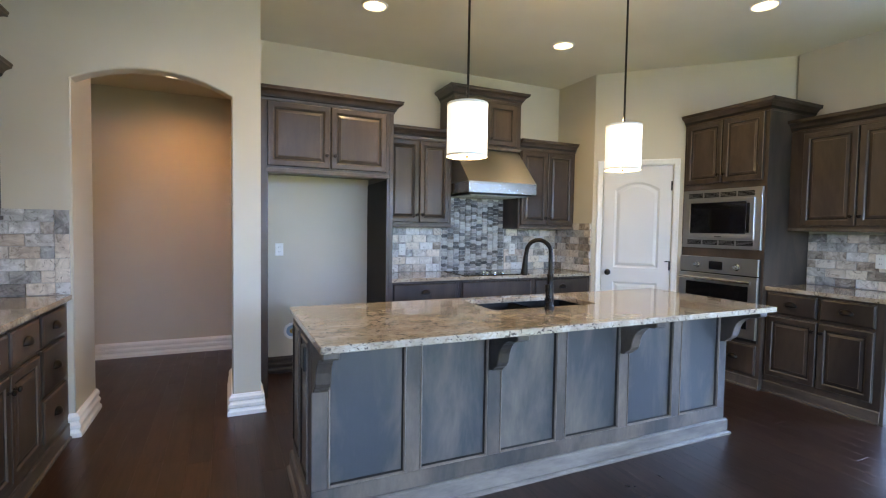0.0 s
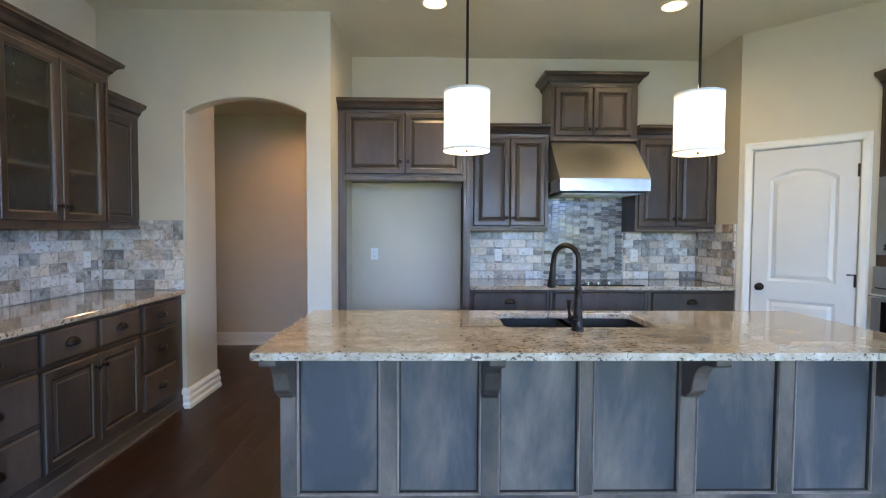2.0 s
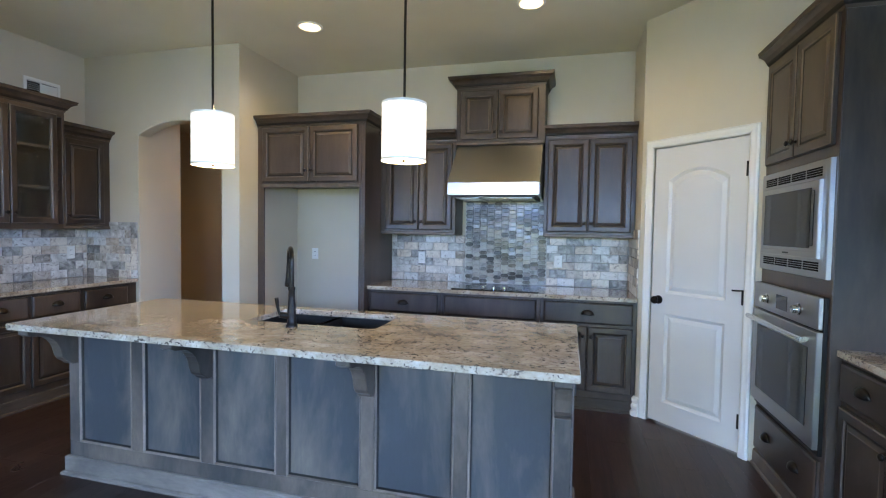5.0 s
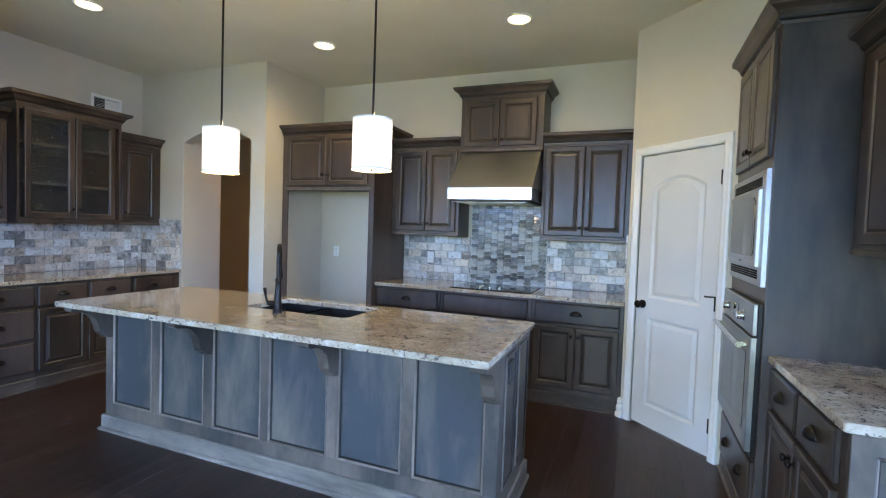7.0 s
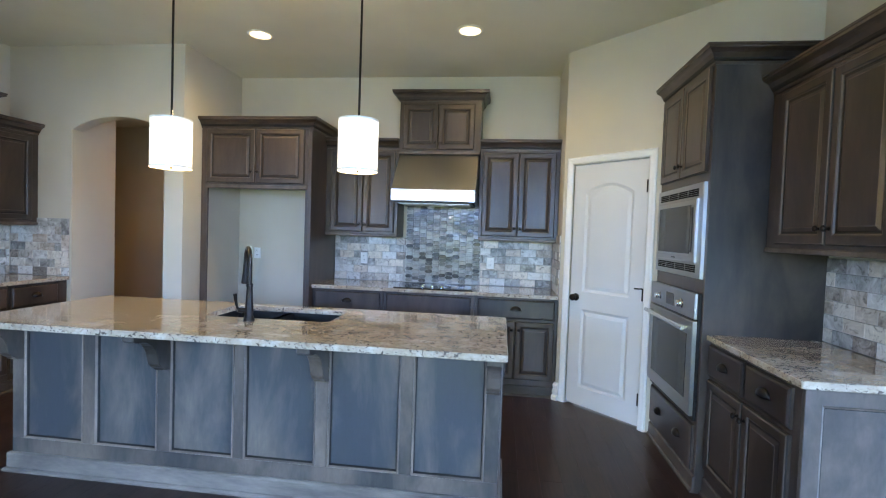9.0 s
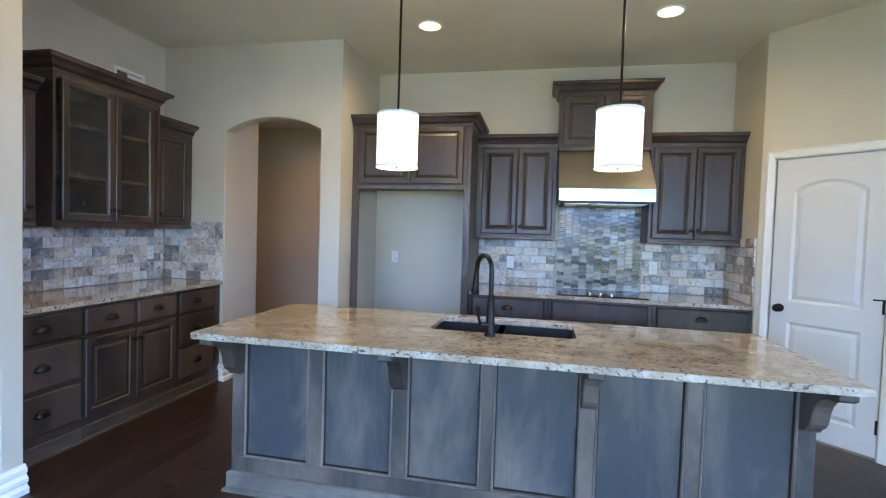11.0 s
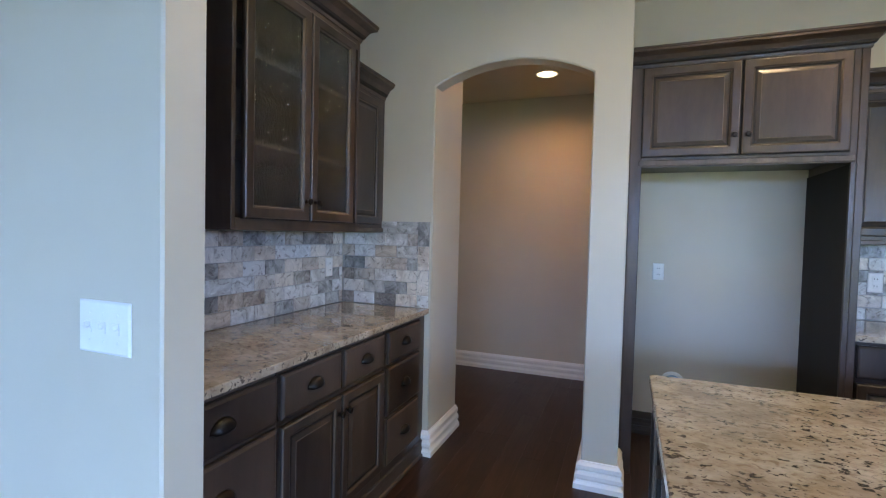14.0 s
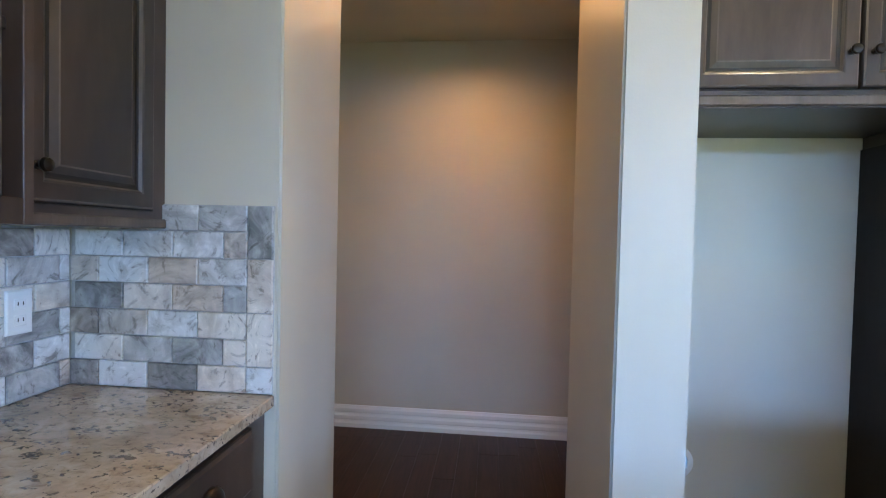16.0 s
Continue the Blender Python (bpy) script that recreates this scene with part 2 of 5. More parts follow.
MOSAIC = stone_tile("mosaic_glass_stone", [(0.25, (0.055, 0.058, 0.062)), (0.5, (0.19, 0.196, 0.202)), (0.8, (0.44, 0.445, 0.45))], [(0.25, (0.07, 0.065, 0.06)), (0.5, (0.22, 0.21, 0.195)), (0.8, (0.43, 0.41, 0.385))], 0.15, 9.0, 0.7, 0.45)
PALEGROUT = plain("pale_mosaic_grout", (0.50, 0.50, 0.49), 0.85, 0, 0.08, 90, 0.2)
GROUT = plain("grey_grout", (0.43, 0.42, 0.40), 0.9, 0, 0.1, 90, 0.2)
BRONZE = plain("oil_rubbed_bronze", (0.028, 0.024, 0.022), 0.33, 0.85, 0.3, 40)
IRON = plain("black_iron", (0.012, 0.011, 0.010), 0.45, 0.4, 0.2, 40)
STEEL = brushed("brushed_steel", (0.42, 0.415, 0.41), 0.32)
STEELB = brushed("bright_steel", (0.66, 0.66, 0.65), 0.22)
BLACKGLASS = plain("black_glass", (0.006, 0.006, 0.007), 0.06, 0, 0.05, 10, 0.0)
BLACKGLASS.node_tree.nodes["Principled BSDF"].inputs["Specular IOR Level"].default_value = 0.3
SINKM = plain("black_composite", (0.006, 0.0065, 0.0075), 0.5, 0, 0.2, 200, 0.15)
SINKM.node_tree.nodes["Principled BSDF"].inputs["Specular IOR Level"].default_value = 0.25
CHROME = plain("chrome", (0.75, 0.75, 0.76), 0.12, 1.0, 0.03, 20, 0.0)
PLASTIC = plain("white_plastic", (0.78, 0.78, 0.76), 0.35, 0, 0.02, 30, 0.0)
DARKP = plain("dark_plastic", (0.02, 0.02, 0.02), 0.4, 0, 0.1, 30, 0.0)
BRASS = plain("brass", (0.55, 0.38, 0.14), 0.3, 1.0, 0.05, 30, 0.0)
BLUEP = plain("blue_plastic", (0.30, 0.42, 0.58), 0.4, 0, 0.05, 30, 0.0)
PLANK = plank_wood("dark_hardwood")
SUB = plain("dark_subfloor", (0.012, 0.008, 0.006), 0.7, 0, 0.2, 20)
CARPET = plain("beige_carpet", (0.42, 0.37, 0.30), 0.95, 0, 0.12, 160, 0.6)
VOID = plain("black_opening", (0.004, 0.004, 0.004), 0.9, 0, 0.05, 20, 0.0)
VOID.node_tree.nodes["Principled BSDF"].inputs["Specular IOR Level"].default_value = 0.1
SHADE = glowing("lit_linen_shade", (1.0, 0.89, 0.75), 0.95)
# Shelf wood, darkened for the shade inside the glass cabinet.
SHELF = stained_wood("shaded_shelf_board", (0.026, 0.020, 0.016), (0.050, 0.039, 0.031), 0.55)
DIFFUSER = glowing("lit_diffuser", (1.0, 0.86, 0.66), 2.2)
BULB = glowing("lit_bulb", (1.0, 0.84, 0.58), 16.0)
CANRIM = glowing("lit_can_inside", (1.0, 0.72, 0.40), 3.4)
GLASS = rain_glass("rain_glass")
CLEAR, _n, _l, _b = material("window_glass", 0.02)
_b.inputs["Transmission Weight"].default_value = 1.0

# ---- mesh helpers ----


def link(name, bm, mats, parent=None, label="", smooth=False):
    me = bpy.data.meshes.new(name)
    bmesh.ops.recalc_face_normals(bm, faces=bm.faces)
    if smooth:
        for f in bm.faces:
            f.smooth = True
    bm.to_mesh(me)
    bm.free()
    for m in (mats if isinstance(mats, (list, tuple)) else [mats]):
        me.materials.append(m)
    if smooth:
        me.set_sharp_from_angle(angle=radians(40))
    ob = new(name, me)
    if parent is not None:
        ob.parent = parent
    if label:
        tagged(ob, label)
    return ob


def part(name, bm, mats, parent, label="", smooth=False):
    return link(name, bm, mats, parent, label, smooth)


def thing(name, m, label, category, group="", kind=""):
    ob = new(name)
    ob.empty_display_size = 0.1
    ob.matrix_world = m
    return tagged(ob, label, category, group, kind)


def structure(name, bm, mats, label, category="wall", smooth=False):
    return tagged(link(name, bm, mats, None, "", smooth), label, category, "", "structure")


def add_box(bm, x0, x1, y0, y1, z0, z1, mi=0, bevel=0.0):
    geo = bmesh.ops.create_cube(bm, size=1.0, matrix=Matrix.Translation(((x0 + x1) / 2, (y0 + y1) / 2, (z0 + z1) / 2)) @ Matrix.Diagonal((x1 - x0, y1 - y0, z1 - z0, 1)))
    vs = geo["verts"]
    fs = {f for v in vs for f in v.link_faces}
    for f in fs:
        f.material_index = mi
    if bevel:
        es = {e for v in vs for e in v.link_edges}
        out = bmesh.ops.bevel(bm, geom=list(es), offset=bevel, segments=1, affect="EDGES")
        for f in out["faces"]:
            f.material_index = mi
    return bm


def box(x0, x1, y0, y1, z0, z1, mi=0, bevel=0.0):
    return add_box(bmesh.new(), x0, x1, y0, y1, z0, z1, mi, bevel)


def add_loft(bm, rings, mi=None, cap_start=True, cap_end=True, closed=True):
    """Join rings of equal length by quads. mi: a material index per band."""
    vr = [[bm.verts.new(p) for p in ring] for ring in rings]
    k = len(vr[0])
    for i in range(len(vr) - 1):
        for j in range(k if closed else k - 1):
            f = bm.faces.new((vr[i][j], vr[i][(j + 1) % k], vr[i + 1][(j + 1) % k], vr[i + 1][j]))
            if mi:
                f.material_index = mi[i]
    if cap_start:
        bm.faces.new(vr[0][::-1])
    if cap_end:
        f = bm.faces.new(vr[-1])
        if mi and len(mi) >= len(rings):
            f.material_index = mi[len(rings) - 1]
    return bm


def add_lathe(bm, profile, m=Matrix(), n=20):
    """profile: (radius, height) pairs turned round z, then placed by m."""
    rings = [[m @ Vector((r * math.cos(2 * math.pi * a / n), r * math.sin(2 * math.pi * a / n), h)) for a in range(n)] for r, h in profile]
    return add_loft(bm, rings)


def lathe(profile, m=Matrix(), n=20):
    return add_lathe(bmesh.new(), profile, m, n)


def add_tube(bm, pts, radii, n=12):
    """A round tube along points with a radius at each."""
    rings = []
    pts = [Vector(p) for p in pts]
    up = Vector((0.31, 0.2, 0.9)).normalized()
    for i, p in enumerate(pts):
        d = (pts[min(i + 1, len(pts) - 1)] - pts[max(i - 1, 0)]).normalized()
        a = d.cross(up).normalized()
        c = d.cross(a)
        rings.append([p + radii[i] * (a * math.cos(2 * math.pi * k / n) + c * math.sin(2 * math.pi * k / n)) for k in range(n)])
    return add_loft(bm, rings)


def sweep(profile, path, side=1, bm=None, mi=None):
    """A closed profile of (out, z) run along a flat path of (x, y) with mitred corners; side 1: out is to the right of the way."""
    bm = bm or bmesh.new()
    P = [Vector((x, y)) for x, y in path]
    rings = []
    for i, p in enumerate(P):
        dirs = [(P[k + 1] - P[k]).normalized() for k in (i - 1, i) if 0 <= k < len(P) - 1]
        norms = [Vector((d.y, -d.x)) * side for d in dirs]
        if len(norms) == 1:
            off = norms[0]
        else:
            s = norms[0] + norms[1]
            off = s / s.dot(norms[0])
        rings.append([(p.x + off.x * o, p.y + off.y * o, z) for o, z in profile])
    add_loft(bm, rings)
    if mi is not None:
        for f in bm.faces:
            f.material_index = mi
    return bm


def rect(w0, w1, h0, h1, y, inset=0.0):
    return [(w0 + inset, y, h0 + inset), (w1 - inset, y, h0 + inset), (w1 - inset, y, h1 - inset), (w0 + inset, y, h1 - inset)]


def raised_door_bm(w, h, raised=True, stile=0.052):
    """Cabinet door, back at y 0, front at y -0.021, with a moulded frame and raised field. Slots: wood, glaze, worn and
    highlit edge.
    """
    s = min(stile, w * 0.24, h * 0.24)
    prof = [(0, 0), (0, -0.013), (0.004, -0.018), (0.009, -0.021), (s - 0.010, -0.021), (s - 0.005, -0.0185), (s, -0.0125), (s + 0.005, -0.0105)]
    mats = [0, 1, 2, 0, 0, 2, 1, 1]
    if raised:
        prof += [(s + 0.012, -0.0115), (s + 0.028, -0.0175), (s + 0.032, -0.0185)]
        mats = mats[:7] + [1, 0, 2, 0]
    rings = [rect(0, w, 0, h, y, i) for i, y in prof]
    return add_loft(bmesh.new(), rings, mats)


def drawer_bm(w, h):
    prof = [(0, 0), (0, -0.012), (0.004, -0.016), (0.010, -0.0195), (0.013, -0.021)]
    return add_loft(bmesh.new(), [rect(0, w, 0, h, y, i) for i, y in prof], [0, 1, 0, 0, 0])


def knob_mesh(parent, x, z, y=-0.021, r=0.0155, label="oil-rubbed bronze knob"):
    m = pose(x, y, z, 90)
    bm = lathe([(r * 0.62, 0.0), (r * 0.62, 0.003), (r * 0.36, 0.005), (r * 0.36, 0.013), (r * 0.85, 0.018), (r, 0.024), (r * 0.85, 0.030), (r * 0.3, 0.0335)], m, 16)
    return part("knob", bm, BRONZE, parent, label, True)


def cup_pull(parent, x, z, y=-0.021, w=0.098):
    """A half-dome bin pull, open below."""
    bm = bmesh.new()
    rings = []
    for i in range(9):
        v = math.pi / 2 * i / 8
        ring = []
        for j in range(13):
            u = math.pi * j / 12
            ring.append((x + w / 2 * math.cos(u) * (0.82 + 0.18 * math.cos(v)), y - 0.027 * math.sin(v) * math.sin(u) ** 0.7 - 0.001, z + 0.041 * math.sin(u) * math.cos(v)))
        rings.append(ring)
    add_loft(bm, rings, None, False, False, False)
    bmesh.ops.remove_doubles(bm, verts=bm.verts, dist=0.0004)
    ob = part("cup_pull", bm, BRONZE, parent, "dark bronze cup pull", True)
    sol = ob.modifiers.new("thick", "SOLIDIFY")
    sol.thickness, sol.offset = 0.0025, 0
    return ob


def shifted(ob, x, z, y=0.0):
    ob.location = (x, y, z)
    return ob


def front_door(cab, x0, x1, z0, z1, knob=None, mats=None, name="door"):
    d = shifted(part(name, raised_door_bm(x1 - x0, z1 - z0), mats or [WOOD, GLAZE, WORNLIT], cab), x0, z0, -0.001)
    if knob:
        knob_mesh(d, knob[0] - x0, knob[1] - z0)
    return d


def front_drawer(cab, x0, x1, z0, z1, pull=True):
    d = shifted(part("drawer_front", drawer_bm(x1 - x0, z1 - z0), [WOOD, GLAZE, WORNLIT], cab), x0, z0, -0.001)
    if pull:
        cup_pull(d, (x1 - x0) / 2, (z1 - z0) / 2 - 0.012)
    return d


CROWN = [(0, 0), (0.006, 0), (0.008, 0.016), (0.018, 0.022), (0.022, 0.034), (0.036, 0.056), (0.054, 0.068), (0.066, 0.072), (0.066, 0.084), (0.07, 0.088), (0.07, 0.098), (0, 0.098)]
BASEB = [(0, 0), (0.036, 0), (0.036, 0.028), (0.026, 0.040), (0.022, 0.050), (0.030, 0.060), (0.030, 0.080), (0.020, 0.092), (0.017, 0.100), (0.024, 0.110), (0.024, 0.130), (0.014, 0.142), (0.010, 0.150), (0, 0.150)]
CASING = [(0, 0), (0.058, 0), (0.058, 0.012), (0.046, 0.018), (0.030, 0.014), (0.012, 0.012), (0.004, 0.009), (0, 0.006)]


def crown(cab, path, z, side=1, h=1.0):
    bm = sweep([(o, z + q * h) for o, q in CROWN], path, side)
    for f in bm.faces:
        zz = f.calc_center_median().z
        f.material_index = 1 if (0.012 < (zz - z) / h < 0.036) else 0
    return part("crown_moulding", bm, [WOOD, GLAZE], cab, "stepped crown moulding")


FACE_S, FACE_E, FACE_W = 0, 90, -90


def placed(x, y, z, turn=0):
    return pose(x, y, z, 0, 0, turn)

# ---- structure ----
CH = 3.03
XL, XR, YB, YA = -1.505, 4.87, 4.655, 3.72
T = 0.115

structure("floor", box(-2.85, 7.02, -2.62, 5.87, -0.2, -0.02), SUB, "dark hardwood plank floor", "floor")
structure("floor_landing", box(-4.7, -2.85, 2.65, 3.25, -0.2, 0.0), PLANK, "dark hardwood stair landing floor", "floor")
structure("floor_lower", box(-4.77, -2.85, -2.62, 2.65, -1.7, -1.5), CARPET, "carpeted lower stair floor", "floor")
structure("ceiling", box(-1.61, 7.02, -2.62, 4.9, CH, CH + 0.12), CEIL, "smooth beige painted kitchen ceiling", "ceiling")
structure("ceiling_stair", box(-4.8, -1.612, -2.62, 3.4, 2.73, 2.85), CEIL, "painted ceiling above the stairwell", "ceiling")
_hall = box(-2.6, 0.134, YA + T + 0.001, YB + T, 2.73, 2.85)
add_box(_hall, -2.6, 1.6, YB + T, 5.9, 2.73, 2.85)
structure("ceiling_hall", _hall, CEIL, "painted hallway ceiling", "ceiling")

structure("wall_left", box(XL - T + 0.01, XL, 1.843, YA + T, 0, CH), WALL, "beige painted kitchen side wall")
structure("wall_stub", box(-1.61, -0.645, 1.73, 1.843, 0, CH, 0, 0.006), WALL, "beige painted wall end with switches")
structure("wall_back", box(0.25, 3.615 + T, YB, YB + T, 0, CH), WALL, "beige painted wall behind the range")
structure("wall_alcove", box(0.135, 0.25, YA + T, YB + T, 0, CH), WALL, "beige painted refrigerator alcove side wall")
structure("wall_return", box(3.615, 3.615 + T, 4.035, YB, 0, CH), WALL, "beige painted return wall beside the pantry")
structure("wall_right", box(XR, XR + T, 1.72, 2.75, 0, CH), WALL, "beige painted wall behind the coffee counter")


def arch_wall():
    """Wall with an arched opening and softly rounded corners."""
    x0, x1, zs, za = -0.860, 0.060, 2.270, 2.386
    half, rise = (x1 - x0) / 2, za - zs
    r = (half * half + rise * rise) / (2 * rise)
    cx, cz = (x0 + x1) / 2, za - r
    a = math.asin(half / r)
    arc = [(cx + r * math.sin(-a + 2 * a * i / 24), cz + r * math.cos(-a + 2 * a * i / 24)) for i in range(25)]
    xl, xr = XL - 0.0, 0.25
    outline = [(xl, 0), (x0, 0)] + arc + [(x1, 0), (xr, 0), (xr, CH), (xl, CH)]
    bm = bmesh.new()
    f = bm.faces.new([bm.verts.new((x, YA, z)) for x, z in outline])
    out = bmesh.ops.extrude_face_region(bm, geom=[f])
    for v in out["geom"]:
        if isinstance(v, bmesh.types.BMVert):
            v.co.y += T
    edges = [e for e in bm.edges if all(abs(v.co.y - YA) < 1e-4 and -0.87 < v.co.x < 0.26 and v.co.z < 2.4 for v in e.verts) and abs(e.verts[0].co.z - e.verts[1].co.z) + abs(e.verts[0].co.x - e.verts[1].co.x) > 0.001
             and not all(v.co.z < 0.01 for v in e.verts)]
    for f in bmesh.ops.bevel(bm, geom=edges, offset=0.007, segments=3, affect="EDGES")["faces"]:
        f.smooth = True
    return structure("wall_arch", bm, WALL, "beige painted wall with an arched opening")


arch_wall()
structure("wall_passage_left", box(-0.975, -0.860, YA + T, 4.22, 0, 2.73), WALL, "beige painted passage wall")
structure("wall_passage_right", box(0.060, 0.134, YA + T, 4.40, 0, 2.73), WALL, "beige painted passage wall")
structure("wall_hall_back", box(-2.6, 1.6, 5.75, 5.75 + T, 0, 2.73), WALL, "beige painted hallway end wall")
structure("wall_hall_left", box(-2.6 - T, -2.6, YA + T, 5.75, 0, 2.73), WALL, "beige painted hallway wall")
structure("wall_hall_front", box(-2.6, -0.976, 4.105, 4.22, 0, 2.73), WALL, "beige painted hallway wall")
structure("wall_hall_right", box(1.6, 1.6 + T, YB + T, 5.75, 0, 2.73), WALL, "beige painted hallway wall")
structure("wall_hall_near", box(0.25, 1.6, YB + T + 0.002, YB + T + 0.05, 0, 2.73), WALL, "beige painted hallway wall")
structure("wall_stair_end", box(-4.65, -1.61, 3.2, 3.2 + T, -1.5, 2.73), WALL, "beige painted stairwell wall")
structure("wall_stair_side", box(-4.65 - T, -4.65, -2.62, 3.2, -1.5, 2.73), WALL, "beige painted stairwell wall")

# great room behind the walk, with its tall windows
WX = [(-2.6, -1.0), (-0.7, 0.9), (1.3, 2.9), (3.3, 4.9)]
SHARE = [2.1, 1.35, 1.1, 1.3]
LAWN_SHARE = [0.4, 0.65, 1.2, 1.6]
SY = -2.5


def window_wall(name, a0, a1, at, wins, axis, z0, z1, label):
    bm = bmesh.new()

    def b(p, q, lo, hi):
        if axis == "x":
            add_box(bm, p, q, at - T, at, lo, hi)
        else:
            add_box(bm, at, at + T, p, q, lo, hi)
    last = a0
    for p, q in wins:
        b(last, p, 0, CH)
        b(p, q, 0, z0)
        b(p, q, z1, CH)
        last = q
    b(last, a1, 0, CH)
    return structure(name, bm, WALL, label)


window_wall("wall_south", -4.77, 7.02, SY, WX, "x", 0.15, 2.1, "beige painted wall with tall windows")
EY = [(-2.2, -0.9), (-0.5, 0.9)]
window_wall("wall_east", -2.5, 1.72, 6.9, EY, "y", 0.15, 2.1, "beige painted wall with tall windows")
structure("wall_nook", box(XR, 6.9, 1.72, 1.72 + T, 0, CH), WALL, "beige painted breakfast nook wall")


def window(name, m, w, h):
    t = thing(name, m, "white framed tall daylight window", "window", "great room windows", "structure")
    bm = bmesh.new()
    for x0, x1, z0, z1 in ((0, 0.05, 0, h), (w - 0.05, w, 0, h), (0.05, w - 0.05, 0, 0.05), (0.05, w - 0.05, h - 0.05, h), (w / 2 - 0.025, w / 2 + 0.025, 0.05, h - 0.05), (0.05, w - 0.05, h / 2 - 0.02, h / 2 + 0.02)):
        add_box(bm, x0, x1, 0.03, 0.09, z0, z1)
    part("window_frame", bm, TRIM, t)
    p = part("pane", box(0.04, w - 0.04, 0.055, 0.061, 0.04, h - 0.04), CLEAR, t)
    p.visible_shadow = False
    return t


for i, (p, q) in enumerate(WX):
    window("window_%d" % (i + 1), placed(q, SY, 0.15, 180), q - p, 1.95)
    area_lamp("daylight", pose((p + q) / 2, SY - 1.20, 1.95, 90 - SKY_TILT[i], 0, 0), q - p, 2.0, WINDOW_LIGHT * SHARE[i], DAY)
    area_lamp("lawn_light", pose((p + q) / 2, SY - 0.45, 0.75, 90 + LAWN_TILT, 0, 0), q - p, 1.2, LAWN_LIGHT * LAWN_SHARE[i], LAWN)
for i, (p, q) in enumerate(EY):
    window("window_%d" % (i + 5), placed(6.9, q, 0.15, -90), q - p, 1.95)
    area_lamp("daylight", pose(6.9 + T + 1.15, (p + q) / 2, 1.95, 90 - 78, 0, 90), q - p, 2.0, WINDOW_LIGHT * 2.9, DAY)

gb = box(-60, 60, -90, -6.3, -0.6, -0.5)
structure("ground", gb, plain("lawn", (0.07, 0.10, 0.035), 0.9, 0, 0.25, 2.0, 0.3), "grass lawn outside the windows", "ground")

# pantry corner: slanted wall with the door
DX, DY = 3.615, 4.035
DIAG = pose(DX, DY, 0, 0, 0, -45)
DW0, DW1, DH = 0.105, 0.775, 2.05


def diagonal_wall():
    bm = bmesh.new()
    add_box(bm, 0, DW0, 0, T, 0, CH)
    add_box(bm, DW1, 1.80, 0, T, 0, CH)
    add_box(bm, DW0, DW1, 0, T, DH, CH)
    bm.transform(DIAG)
    return structure("wall_pantry", bm, WALL, "beige painted slanted pantry wall")


diagonal_wall()


def baseboard(path, side, name="baseboard", mat=None):
    return structure(name, sweep(BASEB, path, side), mat or TRIM, "stepped white baseboard" if mat is None else "dark stained baseboard", "baseboard")


baseboard([(-0.905, YA), (-0.860, YA), (-0.860, 4.22)], 1)
baseboard([(0.060, 4.40), (0.060, YA), (0.25, YA), (0.25, 3.96)], 1)
baseboard([(-2.6, 5.75), (1.6, 5.75)], 1)
baseboard([(-1.61, 2.4), (-1.61, 1.73), (-0.645, 1.73), (-0.645, 1.843)], 1)
baseboard([(3.615, 4.052), (3.615, 4.035), (3.642, 4.008)], 1)
baseboard([(0.25, 4.0), (0.25, YB), (1.299, YB)], 1, mat=SIDEW)
baseboard([(-4.65, 0.0), (-4.65, 3.2), (-1.61, 3.2)], 1)
structure("trim_stair_crown", sweep([(0, 2.73), (0.09, 2.73), (0.085, 2.715), (0.03, 2.655), (0.02, 2.64), (0, 2.63)], [(-4.65, -2.4), (-4.65, 3.2), (-1.61, 3.2)], 1), TRIM, "white crown moulding in the stairwell", "moulding")


